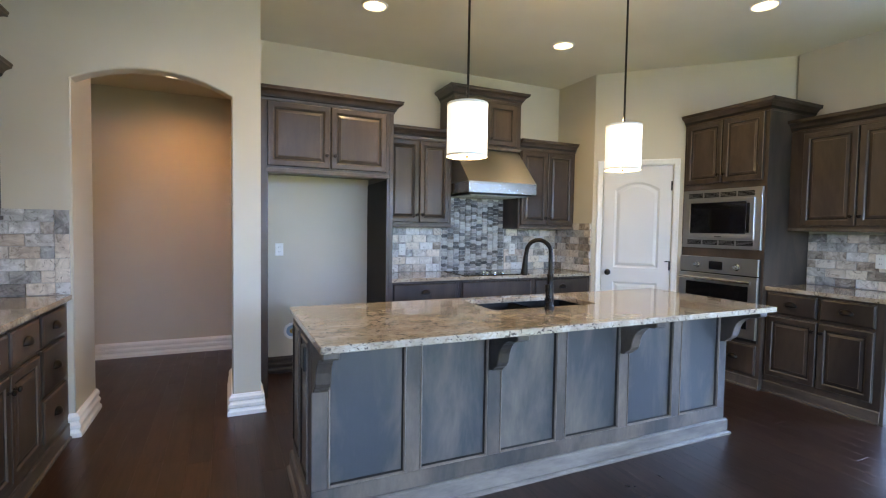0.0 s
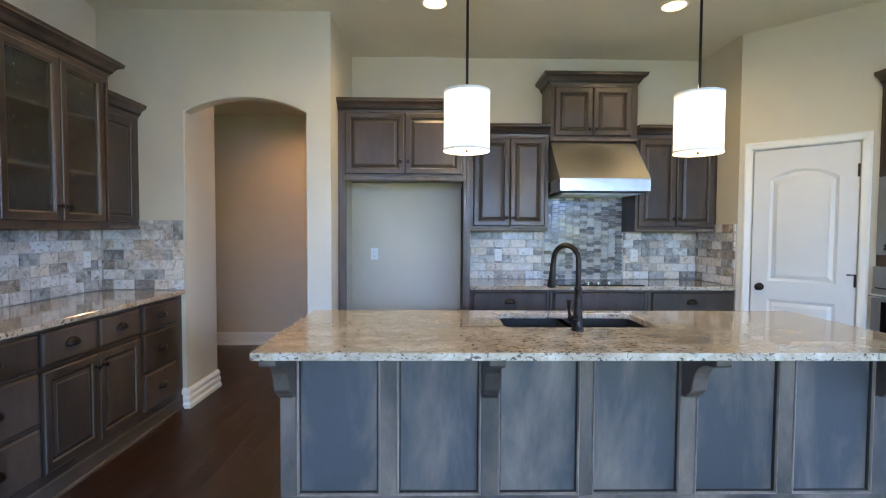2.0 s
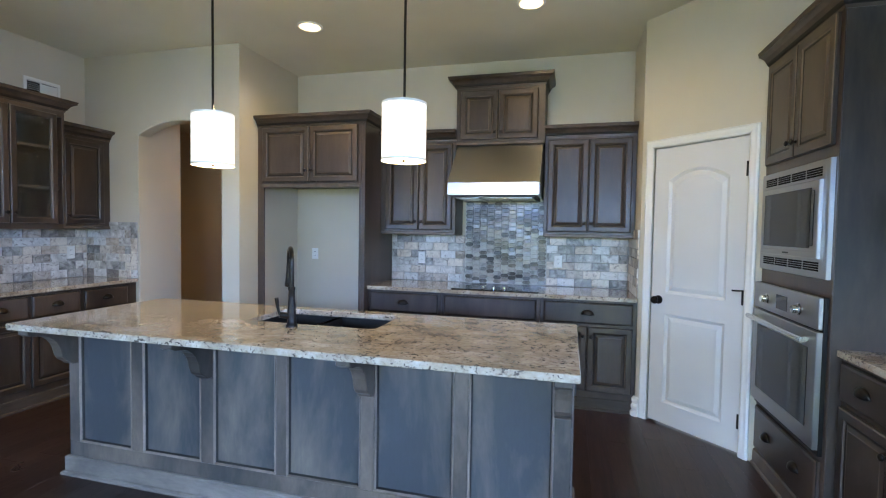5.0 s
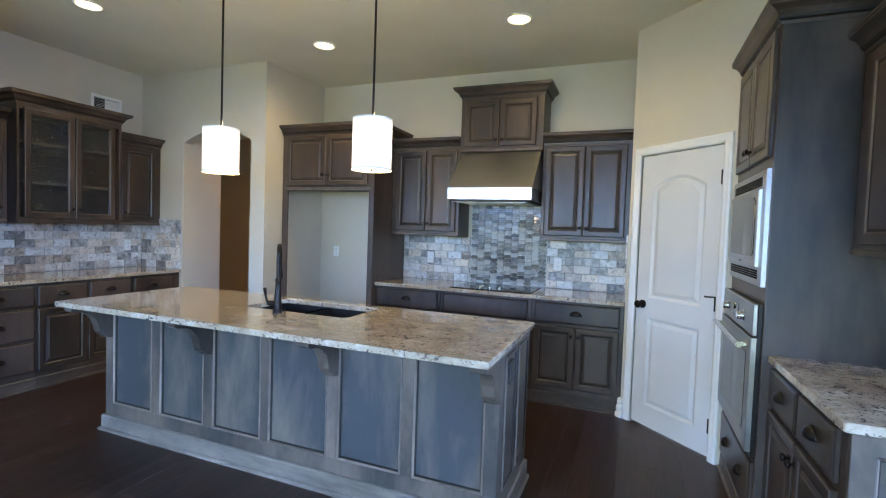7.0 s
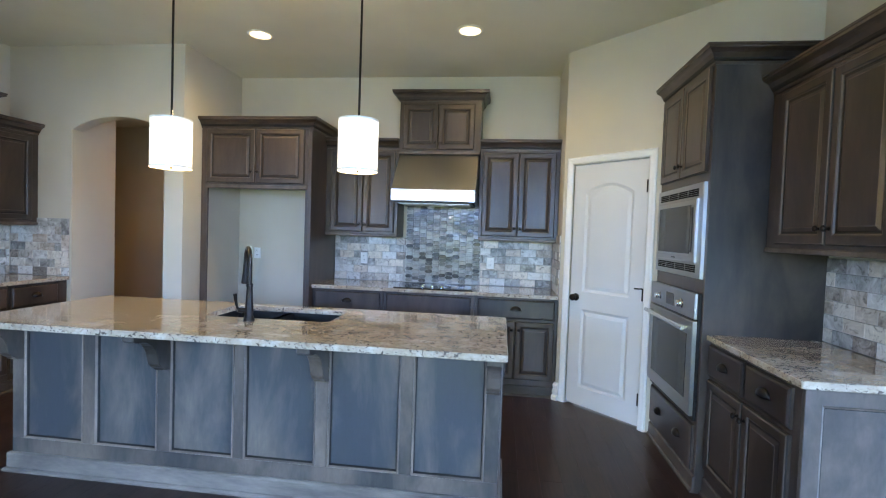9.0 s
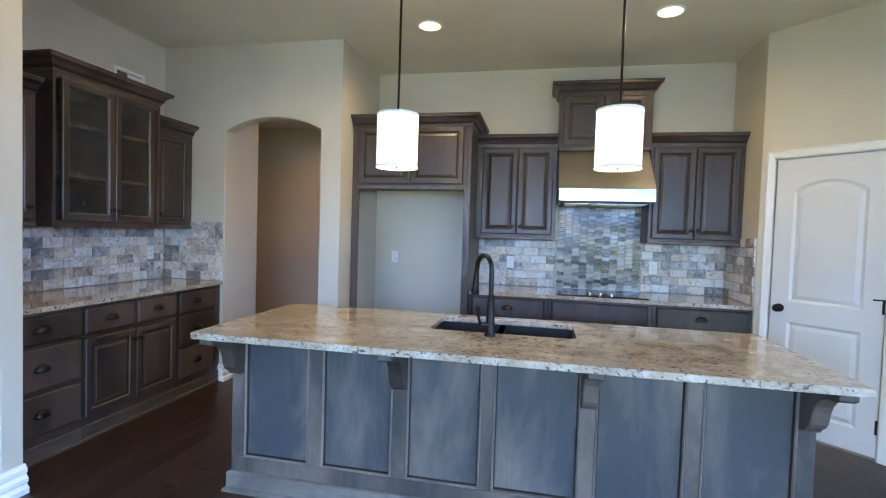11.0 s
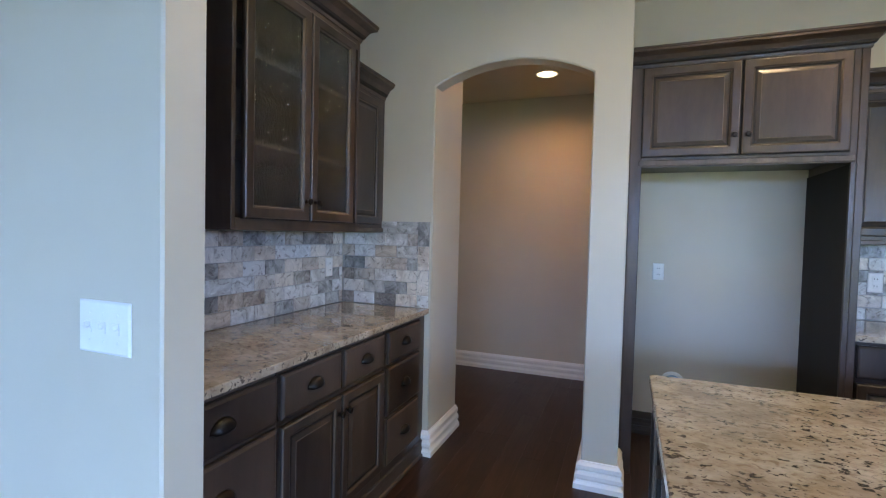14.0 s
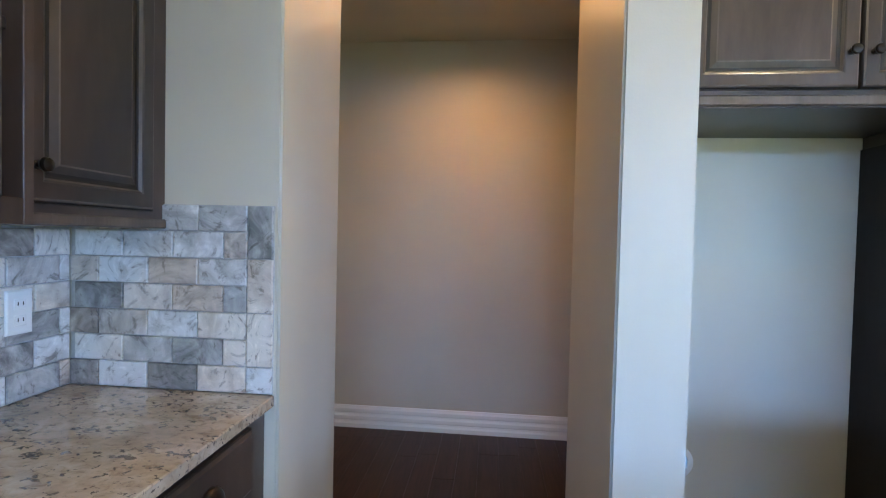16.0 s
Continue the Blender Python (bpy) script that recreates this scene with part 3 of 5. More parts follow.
def pantry_door():
    d = thing("door_1", DIAG, "white two-panel pantry door with arched top panel, closed", "door", kind="structure")
    w, h = DW1 - DW0 - 0.004, DH - 0.020
    x0, z0, y = DW0 + 0.002, 0.018, 0.010
    bm = bmesh.new()
    # leaf around two panels
    px0, px1 = 0.115, w - 0.115
    lo0, lo1, hi0, hi1, rise = 0.155, 0.815, 0.965, 1.79, 0.075
    n = 14

    def arch(inset, yy, top, bottom, up):
        a, b = px0 + inset, px1 - inset
        pts = [(a, yy, bottom + inset), (b, yy, bottom + inset)]
        for i in range(n + 1):
            u = 1 - i / n
            pts.append((a + (b - a) * u, yy, top - inset + up * (1 - (2 * u - 1) ** 2)))
        return pts
    for (b0, t0, up) in ((lo0, lo1, 0.0), (hi0, hi1, rise)):
        rings = [arch(i, dy, t0, b0, up) for i, dy in ((0, 0), (0.010, 0.006), (0.022, 0.011), (0.030, 0.0085), (0.052, 0.002))]
        add_loft(bm, rings, None, False, up == 0.0)
        if up:
            for k in range(6):
                a = px0 + 0.052 + (px1 - px0 - 0.104) * k / 6
                b = px0 + 0.052 + (px1 - px0 - 0.104) * (k + 1) / 6
                pts = [(a + 0.003, 0.002, b0 + 0.052), (b - 0.003, 0.002, b0 + 0.052)]
                for i in range(5):
                    u = (b - 0.003 + (a + 0.006 - b) * i / 4)
                    s = (u - px0 - 0.052) / (px1 - px0 - 0.104)
                    pts.append((u, 0.002, t0 - 0.052 + up * (1 - (2 * s - 1) ** 2)))
                bm.faces.new([bm.verts.new(p) for p in pts])
            add_loft(bm, [arch(0.052, 0.0045, t0, b0, up)], None, False, True)
    # flat frame faces between the panels
    def face(pts):
        bm.faces.new([bm.verts.new((a, 0, b)) for a, b in pts])
    face([(0, 0), (px0, 0), (px0, h), (0, h)])
    face([(px1, 0), (w, 0), (w, h), (px1, h)])
    face([(px0, 0), (px1, 0), (px1, lo0), (px0, lo0)])
    face([(px0, lo1), (px1, lo1), (px1, hi0), (px0, hi0)])
    top = [(px0, h), (px0, hi1)] + [(px0 + (px1 - px0) * i / n, hi1 + rise * (1 - (2 * i / n - 1) ** 2)) for i in range(1, n)] + [(px1, hi1), (px1, h)]
    face(top)
    add_box(bm, 0, w, 0.0125, 0.040, 0, h)
    for xa, xb, za, zb in ((0, 0.001, 0, h), (w - 0.001, w, 0, h)):
        add_box(bm, xa, xb, 0.0, 0.0125, za, zb)
    bm.transform(Matrix.Translation((x0, y, z0)))
    leaf = part("door_leaf", bm, DOORW, d)
    part("knob", lathe([(0.032, 0), (0.032, 0.006), (0.012, 0.010), (0.011, 0.030), (0.026, 0.042), (0.029, 0.052), (0.024, 0.062), (0.010, 0.067)], pose(x0 + 0.062, y, 0.93, 90), 20), BRONZE, leaf, "black round door knob", True)
    for z in (0.22, 1.02, 1.84):
        bm = box(DW1 - 0.016, DW1 - 0.001, y - 0.007, y + 0.004, z - 0.048, z + 0.048, 0, 0.002)
        if z == 1.02:
            add_tube(bm, [(DW1 - 0.012, y - 0.006, z + 0.045), (DW1 - 0.024, y - 0.034, z + 0.045), (DW1 - 0.055, y - 0.045, z + 0.045)], [0.005, 0.005, 0.006], 8)
        part("hinge", bm, IRON, d, "black butt hinge")
    # casing
    bm = bmesh.new()
    prof = [(o, q) for o, q in CASING]
    c0, c1, ct = DW0 - 0.006, DW1 + 0.006, DH + 0.006
    rings = [[(c0 - o, -q, 0) for o, q in prof], [(c0 - o, -q, ct + o) for o, q in prof], [(c1 + o, -q, ct + o) for o, q in prof], [(c1 + o, -q, 0) for o, q in prof]]
    add_loft(bm, rings)
    part("casing", bm, TRIM, d, "white moulded door casing")
    bm = bmesh.new()
    add_box(bm, DW0 - 0.006, DW0, 0, T, 0, DH)
    add_box(bm, DW1, DW1 + 0.006, 0, T, 0, DH)
    add_box(bm, DW0, DW1, 0, T, DH, DH + 0.006)
    part("jamb", bm, TRIM, d)
    return d


pantry_door()

# ---- island ----
IX0, IX1, IYF, IYB, CT = 0.345, 3.14, 1.83, 2.80, 0.914
TH = 0.032


def rounded_slab(bm, x0, x1, y0, y1, z0, z1, hole=None):
    """Slab with eased edges and, if given, a rounded rectangular hole."""
    def loop(x0, x1, y0, y1, r, z, k=5):
        pts = []
        for cx, cy, a in ((x1 - r, y0 + r, -90), (x1 - r, y1 - r, 0), (x0 + r, y1 - r, 90), (x0 + r, y0 + r, 180)):
            for i in range(k + 1):
                t = radians(a + 90 * i / k)
                pts.append((cx + r * math.cos(t), cy + r * math.sin(t), z))
        return pts
    e = 0.003
    outer = [(e, z0), (0, z0 + e), (0, z1 - e), (e, z1)]
    rings = [loop(x0 + i, x1 - i, y0 + i, y1 - i, 0.010, z) for i, z in outer]
    if hole:
        hx0, hx1, hy0, hy1 = hole
        rings += [loop(hx0 - i, hx1 + i, hy0 - i, hy1 + i, 0.045, z) for i, z in ((e, z1), (0, z1 - e), (0, z0 + e), (e, z0))]
        rings.append(rings[0])
        vr = []
        for r in rings[:-1]:
            vr.append([bm.verts.new(p) for p in r])
        vr.append(vr[0])
        for a, b in zip(vr, vr[1:]):
            k = len(a)
            for j in range(k):
                bm.faces.new((a[j], a[(j + 1) % k], b[(j + 1) % k], b[j]))
    else:
        add_loft(bm, rings)
    return bm


SINK = (1.39, 2.145, 2.315, 2.715)


def island():
    t = thing("kitchen_island", placed(0, 0, 0), "grey-brown stained wooden kitchen island with panelled front", "kitchen island")
    y0, y1, x0, x1 = 2.135, 2.765, 0.362, 3.115
    mats = [WOODI, GLAZE, WORNLIT]
    zt = CT - TH - 0.001
    bm = bmesh.new()
    add_box(bm, x0, x1, y0 + 0.020, y0 + 0.035, 0.0, zt)
    add_box(bm, x0, x1, y1 - 0.02, y1, 0.0, zt)
    add_box(bm, x0, x0 + 0.02, y0 + 0.035, y1 - 0.02, 0.0, zt)
    add_box(bm, x1 - 0.02, x1, y0 + 0.035, y1 - 0.02, 0.0, zt)
    add_box(bm, x0 + 0.02, x1 - 0.02, y0 + 0.035, y1 - 0.02, 0.02, 0.10)
    part("body", bm, mats, t)
    stiles = [(x0, 0.434), (0.806, 0.879), (1.257, 1.331), (1.702, 1.758), (2.160, 2.226), (2.610, 2.674), (3.047, x1)]
    zb, zu = 0.186, 0.845
    for a, b in stiles:
        part("stile", box(a, b, y0, y0 + 0.020, zb, zu, 0, 0.0015), mats, t)
    part("bottom_rail", box(x0, x1, y0, y0 + 0.020, 0.0, zb - 0.0005, 0, 0.0015), mats, t)
    part("top_rail", box(x0, x1, y0, y0 + 0.020, zu + 0.0005, zt, 0, 0.0015), mats, t)
    for (a, b), (c, d) in zip(stiles, stiles[1:]):
        w, h = c - b, zu - zb
        bm = bmesh.new()
        rings = [rect(b + 0.010, c - 0.010, zb + 0.010, zu - 0.010, y0 + 0.0175, i) for i in (0.0, 0.004)]
        add_loft(bm, rings, [1, 0], False, True)
        pan = part("panel", bm, [PANELI, GLAZE], t)
        # applied bead round the sunk field
        bm = bmesh.new()
        prof = [(0.0, 0.018), (0.0, 0.001), (0.0025, -0.003), (0.006, -0.004), (0.009, -0.001), (0.011, 0.006), (0.013, 0.008), (0.016, 0.013), (0.016, 0.018)]
        rings = [rect(b + 0.0005, c - 0.0005, zb + 0.0005, zu - 0.0005, y0 + yy, i) for i, yy in prof]
        add_loft(bm, rings, [1, 0, 0, 0, 0, 2, 2, 2, 2], False, False)
        part("bead_moulding", bm, [BEADI, mats[0], GLAZE], pan, "rubbed bead moulding, coloured lighter for the light it catches", True)
    pl = [(0, 0), (0.034, 0), (0.034, 0.012), (0.026, 0.020), (0.018, 0.022), (0.018, 0.098), (0.010, 0.106), (0, 0.106)]
    for name, path in (("plinth", [(x0, y1), (x0, y0), (x1, y0), (x1, y1)]),):
        bm = sweep(pl, path, 1)
        part(name, bm, [PLINTH], t, "scuffed lighter plinth board")
    for x, s in ((x0, -1), (x1, 1)):
        for a, b in ((y0 + 0.075, (y0 + y1) / 2 - 0.035), ((y0 + y1) / 2 + 0.035, y1 - 0.06)):
            bm = bmesh.new()
            rings = [[(x + s * 0.003 + s * yy, p[0], p[2]) for p in rect(a, b, zb, zu, 0, i)] for i, yy in ((0, 0), (0.004, 0.008), (0.012, 0.008), (0.020, 0.0), (0.022, -0.002))]
            add_loft(bm, rings, [2, 0, 1, 1, 0], True, True)
            part("end_panel", bm, mats, t)
    # corbels
    cp = [(0, 0), (0.236, 0), (0.240, -0.010), (0.240, -0.030), (0.222, -0.042), (0.190, -0.046), (0.165, -0.052), (0.140, -0.064), (0.118, -0.082), (0.100, -0.106), (0.088, -0.134), (0.082, -0.160), (0.076, -0.186), (0.062, -0.206), (0.040, -0.222), (0.030, -0.236), (0, -0.240)]
    for x in (0.397, 1.294, 2.192, 3.080):
        bm = bmesh.new()
        rings = [[(xx, y0 - d * k * 1.08, zt - 0.001 + z * k) for d, z in cp] for xx, k in ((x - 0.034, 0.985), (x - 0.030, 1.0), (x + 0.030, 1.0), (x + 0.034, 0.985))]
        add_loft(bm, rings)
        part("corbel", bm, CORBEL, t, "carved wooden corbel bracket")
    for x, s in ((x0, -1), (x1, 1)):
        b = bmesh.new()
        add_box(b, min(x, x + s * 0.020), max(x, x + s * 0.020), 2.245, 2.320, 0.70, 0.815, 0, 0.004)
        o = part("outlet", b, DARKP, t, "dark brown socket plate")
    return t


island()
tagged(link("island_countertop", rounded_slab(bmesh.new(), IX0, IX1, IYF, IYB, CT - TH, CT, SINK), STONE), "beige speckled granite island countertop with sink cutout", "countertop")


def sink():
    t = thing("kitchen_sink", placed(0, 0, CT - 0.26), "black composite double-bowl undermount sink", "sink")
    x0, x1, y0, y1 = SINK
    zt = 0.26 - TH - 0.001
    bm = bmesh.new()

    def bowl(a, b, depth):
        rings = []
        for i, z in ((-0.03, zt), (0.004, zt), (0.010, zt - depth + 0.03), (0.04, zt - depth)):
            rings.append([(a + i, y0 + i, z), (b - i, y0 + i, z), (b - i, y1 - i, z), (a + i, y1 - i, z)])
        add_loft(bm, rings, None, False, True)
    bowl(x0 - 0.01, 1.74, 0.20)
    part("small_bowl", bm, SINKM, t)
    bm = bmesh.new()
    bowl(1.765, x1 + 0.01, 0.21)
    part("large_bowl", bm, SINKM, t)
    part("divider", box(1.712, 1.793, y0 + 0.01, y1 - 0.01, zt - 0.12, zt - 0.05, 0, 0.012), SINKM, t)
    for x in (1.57, 1.95):
        part("drain", lathe([(0.045, zt - 0.2045), (0.045, zt - 0.196), (0.03, zt - 0.194), (0.028, zt - 0.198)], pose(x, 2.515, 0), 20), CHROME, t, "chrome drain", True)
    return t


sink()


def faucet():
    m = pose(1.718, 2.245, CT, 0, 0, 128)
    t = thing("kitchen_faucet", m, "oil-rubbed bronze pull-down gooseneck faucet beside the sink", "faucet")
    body = part("body", lathe([(0.030, 0), (0.030, 0.008), (0.025, 0.014), (0.0215, 0.03), (0.0225, 0.06), (0.020, 0.10), (0.017, 0.15), (0.0155, 0.185), (0.0185, 0.190), (0.0185, 0.200), (0.0145, 0.205)], n=20), BRONZE, t, "", True)
    R, zc = 0.072, 0.325
    pts = [(0, 0, 0.200), (0, 0, 0.26), (0, 0, zc)]
    pts += [(R - R * math.cos(radians(a)), 0, zc + R * math.sin(radians(a))) for a in range(15, 181, 15)]
    pts += [(2 * R + 0.004, 0, zc - 0.025)]
    part("spout", add_tube(bmesh.new(), pts, [0.0125] * len(pts), 14), BRONZE, t, "arched bronze spout", True)
    ex, ez = 2 * R + 0.004, zc - 0.025
    part("spray_head", add_tube(bmesh.new(), [(ex, 0, ez + 0.004), (ex + 0.002, 0, ez - 0.03), (ex + 0.005, 0, ez - 0.07), (ex + 0.008, 0, ez - 0.105), (ex + 0.0085, 0, ez - 0.112)], [0.0135, 0.0145, 0.018, 0.0225, 0.019], 16), BRONZE, t, "flared spray head", True)
    h = part("handle_hub", add_tube(bmesh.new(), [(0, 0.015, 0.055), (0, 0.034, 0.058), (0, 0.060, 0.062)], [0.016, 0.0155, 0.014], 14), BRONZE, t, "", True)
    part("lever", add_tube(bmesh.new(), [(0, 0.056, 0.062), (0, 0.064, 0.085), (0, 0.070, 0.115), (-0.002, 0.074, 0.150)], [0.008, 0.007, 0.0085, 0.0105], 12), BRONZE, h, "tapered lever handle", True)
    return t


faucet()

# ---- back wall cabinets ----


def carcass(t, w, d, h, mats=None, front=True):
    part("body", box(0, w, 0, d, 0, h, 0, 0.002), mats or [WOOD, GLAZE, WORNLIT], t)


def upper(name, m, w, d, h, doors, zc, label, crown_ends=(True, True), knob_z=0.075, rail=True, group="kitchen wall cabinets", door_z=(0.046, None)):
    t = thing(name, m, label, "wall cabinet", group)
    carcass(t, w, d, h)
    zb = door_z[0]
    zt = door_z[1] or h - 0.035
    for (a, b, side) in doors:
        kx = None
        if side:
            kx = ((b - 0.026) if side > 0 else (a + 0.026), zb + knob_z)
        front_door(t, a, b, zb, zt, kx)
    if rail:
        part("light_rail", box(0.004, w - 0.004, -0.012, 0.0, 0.0, 0.026, 0, 0.004), [WORNLIT], t)
    path = []
    if crown_ends[0]:
        path.append((0, d))
    path += [(0, 0), (w, 0)]
    if crown_ends[1]:
        path.append((w, d))
    crown(t, path, zc - 0.006, 1)
    return t


GAP = 0.002
upper("wall_cabinet", placed(1.342, 4.34, 1.376), 2.072 - 1.342, YB - 4.34 - GAP, 0.87, [(0.053, 0.378, 1), (0.383, 0.698, -1)], 0.862, "grey-brown stained two-door wall cabinet beside the hood", (False, False))
upper("wall_cabinet", placed(2.864, 4.34, 1.376), 3.612 - 2.864, YB - 4.34 - GAP, 0.87, [(0.028, 0.366, 1), (0.371, 0.712, -1)], 0.862, "grey-brown stained two-door wall cabinet beside the pantry", (False, False))
upper("hood_cabinet", placed(2.076, 4.315, 2.185), 0.785, YB - 4.315 - GAP, 0.51, [(0.038, 0.376, 1), (0.381, 0.724, -1)], 0.508, "grey-brown stained small cabinet above the hood", (True, True), 0.06, True)


def fridge_surround():
    t = thing("refrigerator_cabinet", placed(0, 0, 0), "grey-brown stained refrigerator surround with two upper doors, empty alcove", "cabinet")
    yf, yb = 3.975, YB - GAP
    part("face_stile", box(0.253, 0.318, yf, yf + 0.022, 0.0, 2.35, 0, 0.002), [WOOD], t)
    part("side_panel", box(1.306, 1.340, yf, yb, 0.0, 2.35, 0, 0.002), [WOOD], t)
    # Added thin liner; its dark colour stands in for alcove shade.
    part("inner_panel", box(1.2995, 1.3052, yf + 0.021, yb, 0.0, 1.784), [INSIDE], t, "thin liner on the inner face, coloured dark for the alcove's shade")
    part("body", box(0.253, 1.305, yf + 0.0225, yb, 1.835, 2.349, 0, 0.001), [WOOD], t)
    part("face_rail", box(0.3185, 1.3045, yf + 0.001, yf + 0.0195, 1.785, 2.349, 0, 0.001), [WOOD], t)
    part("bottom_trim", box(0.300, 1.300, yf - 0.010, yf, 1.790, 1.822, 0, 0.004), [WORNLIT], t)
    part("face_stile", box(1.283, 1.3055, yf + 0.001, yf + 0.02, 0.0, 1.7845, 0, 0.001), [WOOD], t)
    for a, b, k in ((0.312, 0.795, 0.766), (0.801, 1.272, 0.830)):
        d = part("door", raised_door_bm(b - a, 2.338 - 1.838), [WOOD, GLAZE, WORNLIT], t)
        d.location = (a, yf - 0.001, 1.838)
        knob_mesh(d, k - a, 1.942 - 1.838)
    bm = sweep([(o, 2.345 + q) for o, q in CROWN], [(0.253, yf), (1.340, yf), (1.340, yb)], 1)
    for f in bm.faces:
        zz = f.calc_center_median().z - 2.345
        f.material_index = 1 if 0.012 < zz < 0.036 else 0
    part("crown_moulding", bm, [WOOD, GLAZE], t, "stepped crown moulding")
    return t


fridge_surround()


def hood():
    t = thing("range_hood", placed(0, 0, 1.70), "brushed stainless steel sloped range hood", "range hood")
    x0, x1 = 2.084, 2.846
    z = lambda v: v - 1.70
    yb = YB - 0.012
    bm = bmesh.new()
    out = [(3.990, 1.822), (4.335, 2.184), (yb, 2.184), (yb, 1.822)]
    rings = [[(x, y, z(v)) for y, v in out] for x in (x0, x1)]
    add_loft(bm, rings)
    part("canopy", bm, STEEL, t, "sloped brushed steel canopy")
    part("front_band", box(x0, x1, 3.985, yb, z(1.715), z(1.821), 0, 0.002), STEELB, t, "polished steel band")
    bm = box(x0 + 0.03, x1 - 0.03, 4.02, yb - 0.02, z(1.700), z(1.7145))
    part("underside", bm, IRON, t)
    for k in range(3):
        a = x0 + 0.06 + k * 0.22
        for j in range(9):
            part("baffle", box(a, a + 0.20, 4.06 + j * 0.05, 4.085 + j * 0.05, z(1.694), z(1.699)), STEEL, t)
    return t


hood()


def base_cabinet(name, m, w, d, cells, label, end=None, group="kitchen base cabinets", zt=CT - TH - 0.001):
    """cells: ('drawer' | 'false' | 'door', x0, x1, z0, z1, knob side)."""
    t = thing(name, m, label, "base cabinet", group)
    part("body", box(0, w, 0, d, 0.0, zt, 0, 0.002), [WOOD, GLAZE, WORNLIT], t)
    for kind, a, b, z0, z1, side in cells:
        if kind == "door":
            front_door(t, a, b, z0, z1, ((b - 0.028) if side > 0 else (a + 0.028), z1 - 0.075) if side else None)
        else:
            front_drawer(t, a, b, z0, z1, kind == "drawer")
    part("toe_board", sweep([(0, 0), (0.022, 0), (0.022, 0.014), (0.012, 0.020), (0.010, 0.090), (0.004, 0.098), (0, 0.098)], [(0, 0), (w, 0)], 1), [TOE], t, "scuffed base board")
    return t


yfb = 4.052
db = YB - yfb - GAP
for a, b, kind in ((1.343, 2.028, "drawer"), (2.030, 2.868, "false"), (2.870, 3.612, "drawer")):
    w = b - a
    base_cabinet("base_cabinet", placed(a, yfb, 0), w, db, [(kind, 0.03, w - 0.03, 0.692, 0.862, 0), ("door", 0.03, w / 2 - 0.003, 0.150, 0.668, 1), ("door", w / 2 + 0.003, w - 0.03, 0.150, 0.668, -1)], "grey-brown stained base cabinet with drawer above two doors")
tagged(link("range_countertop", rounded_slab(bmesh.new(), 1.342, 3.612, 4.020, YB - GAP, CT - TH, CT), STONE), "beige speckled granite countertop under the hood", "countertop")


def cooktop():
    t = thing("cooktop", placed(2.11, 4.075, CT), "black glass electric cooktop set in granite", "cooktop")
    part("glass", box(0, 0.74, 0, 0.50, 0.0005, 0.007, 0, 0.003), BLACKGLASS, t)
    for x, y, r in ((0.17, 0.14, 0.075), (0.17, 0.36, 0.09), (0.57, 0.16, 0.09), (0.57, 0.38, 0.075)):
        bm = bmesh.new()
        rings = [[((x + rr * math.cos(2 * math.pi * k / 40)), (y + rr * math.sin(2 * math.pi * k / 40)), zz) for k in range(40)] for rr, zz in ((r, 0.0072), (r - 0.003, 0.0074), (r - 0.005, 0.0072))]
        add_loft(bm, rings, None, False, False)
        part("burner_ring", bm, plain("ring_grey", (0.10, 0.10, 0.10), 0.3), t)
    for x, y in ((0.27, 0.055), (0.36, 0.055), (0.45, 0.055), (0.27, 0.125)):
        part("knob", lathe([(0.020, 0.0072), (0.020, 0.012), (0.016, 0.014), (0.015, 0.030), (0.012, 0.032)], pose(x, y, 0), 18), CHROME, t, "chrome control knob", True)
    return t


cooktop()

# ---- left wall: sideboard run with glass cabinet ----
xf = -0.897
dl = xf - XL - GAP
STACK = lambda a, b: [("drawer", a, b, 0.692, 0.862, 0), ("drawer", a, b, 0.420, 0.674, 0), ("drawer", a, b, 0.152, 0.402, 0)]
base_cabinet("drawer_cabinet", placed(xf, 1.846, 0, 90), 0.530, dl, STACK(0.02, 0.521), "grey-brown stained three-drawer base cabinet", group="side counter cabinets")
base_cabinet("base_cabinet", placed(xf, 2.377, 0, 90), 0.805, dl, [("drawer", 0.012, 0.395, 0.692, 0.862, 0), ("drawer", 0.418, 0.788, 0.692, 0.862, 0), ("door", 0.012, 0.400, 0.152, 0.668, 1), ("door", 0.406, 0.788, 0.152, 0.668, -1)], "grey-brown stained base cabinet with two drawers above two doors", group="side counter cabinets")
base_cabinet("drawer_cabinet", placed(xf, 3.183, 0, 90), 0.533, dl, STACK(0.022, 0.430), "grey-brown stained three-drawer base cabinet beside the arch", group="side counter cabinets")
tagged(link("side_countertop", rounded_slab(bmesh.new(), XL + GAP, -0.868, 1.846, YA - GAP, CT - TH, CT), STONE), "beige speckled granite side countertop", "countertop")

ds = -1.205 - XL - GAP
upper("wall_cabinet", placed(-1.205, 1.846, 1.378, 90), 2.338 - 1.846, ds, 0.84, [(0.045, 0.455, 1)], 0.838, "grey-brown stained single-door wall cabinet", (False, False), group="side wall cabinets")
upper("wall_cabinet", placed(-1.205, 3.202, 1.378, 90), YA - 3.202 - GAP, ds, 0.84, [(0.078, 0.446, -1)], 0.838, "grey-brown stained single-door wall cabinet beside the arch", (False, False), group="side wall cabinets")


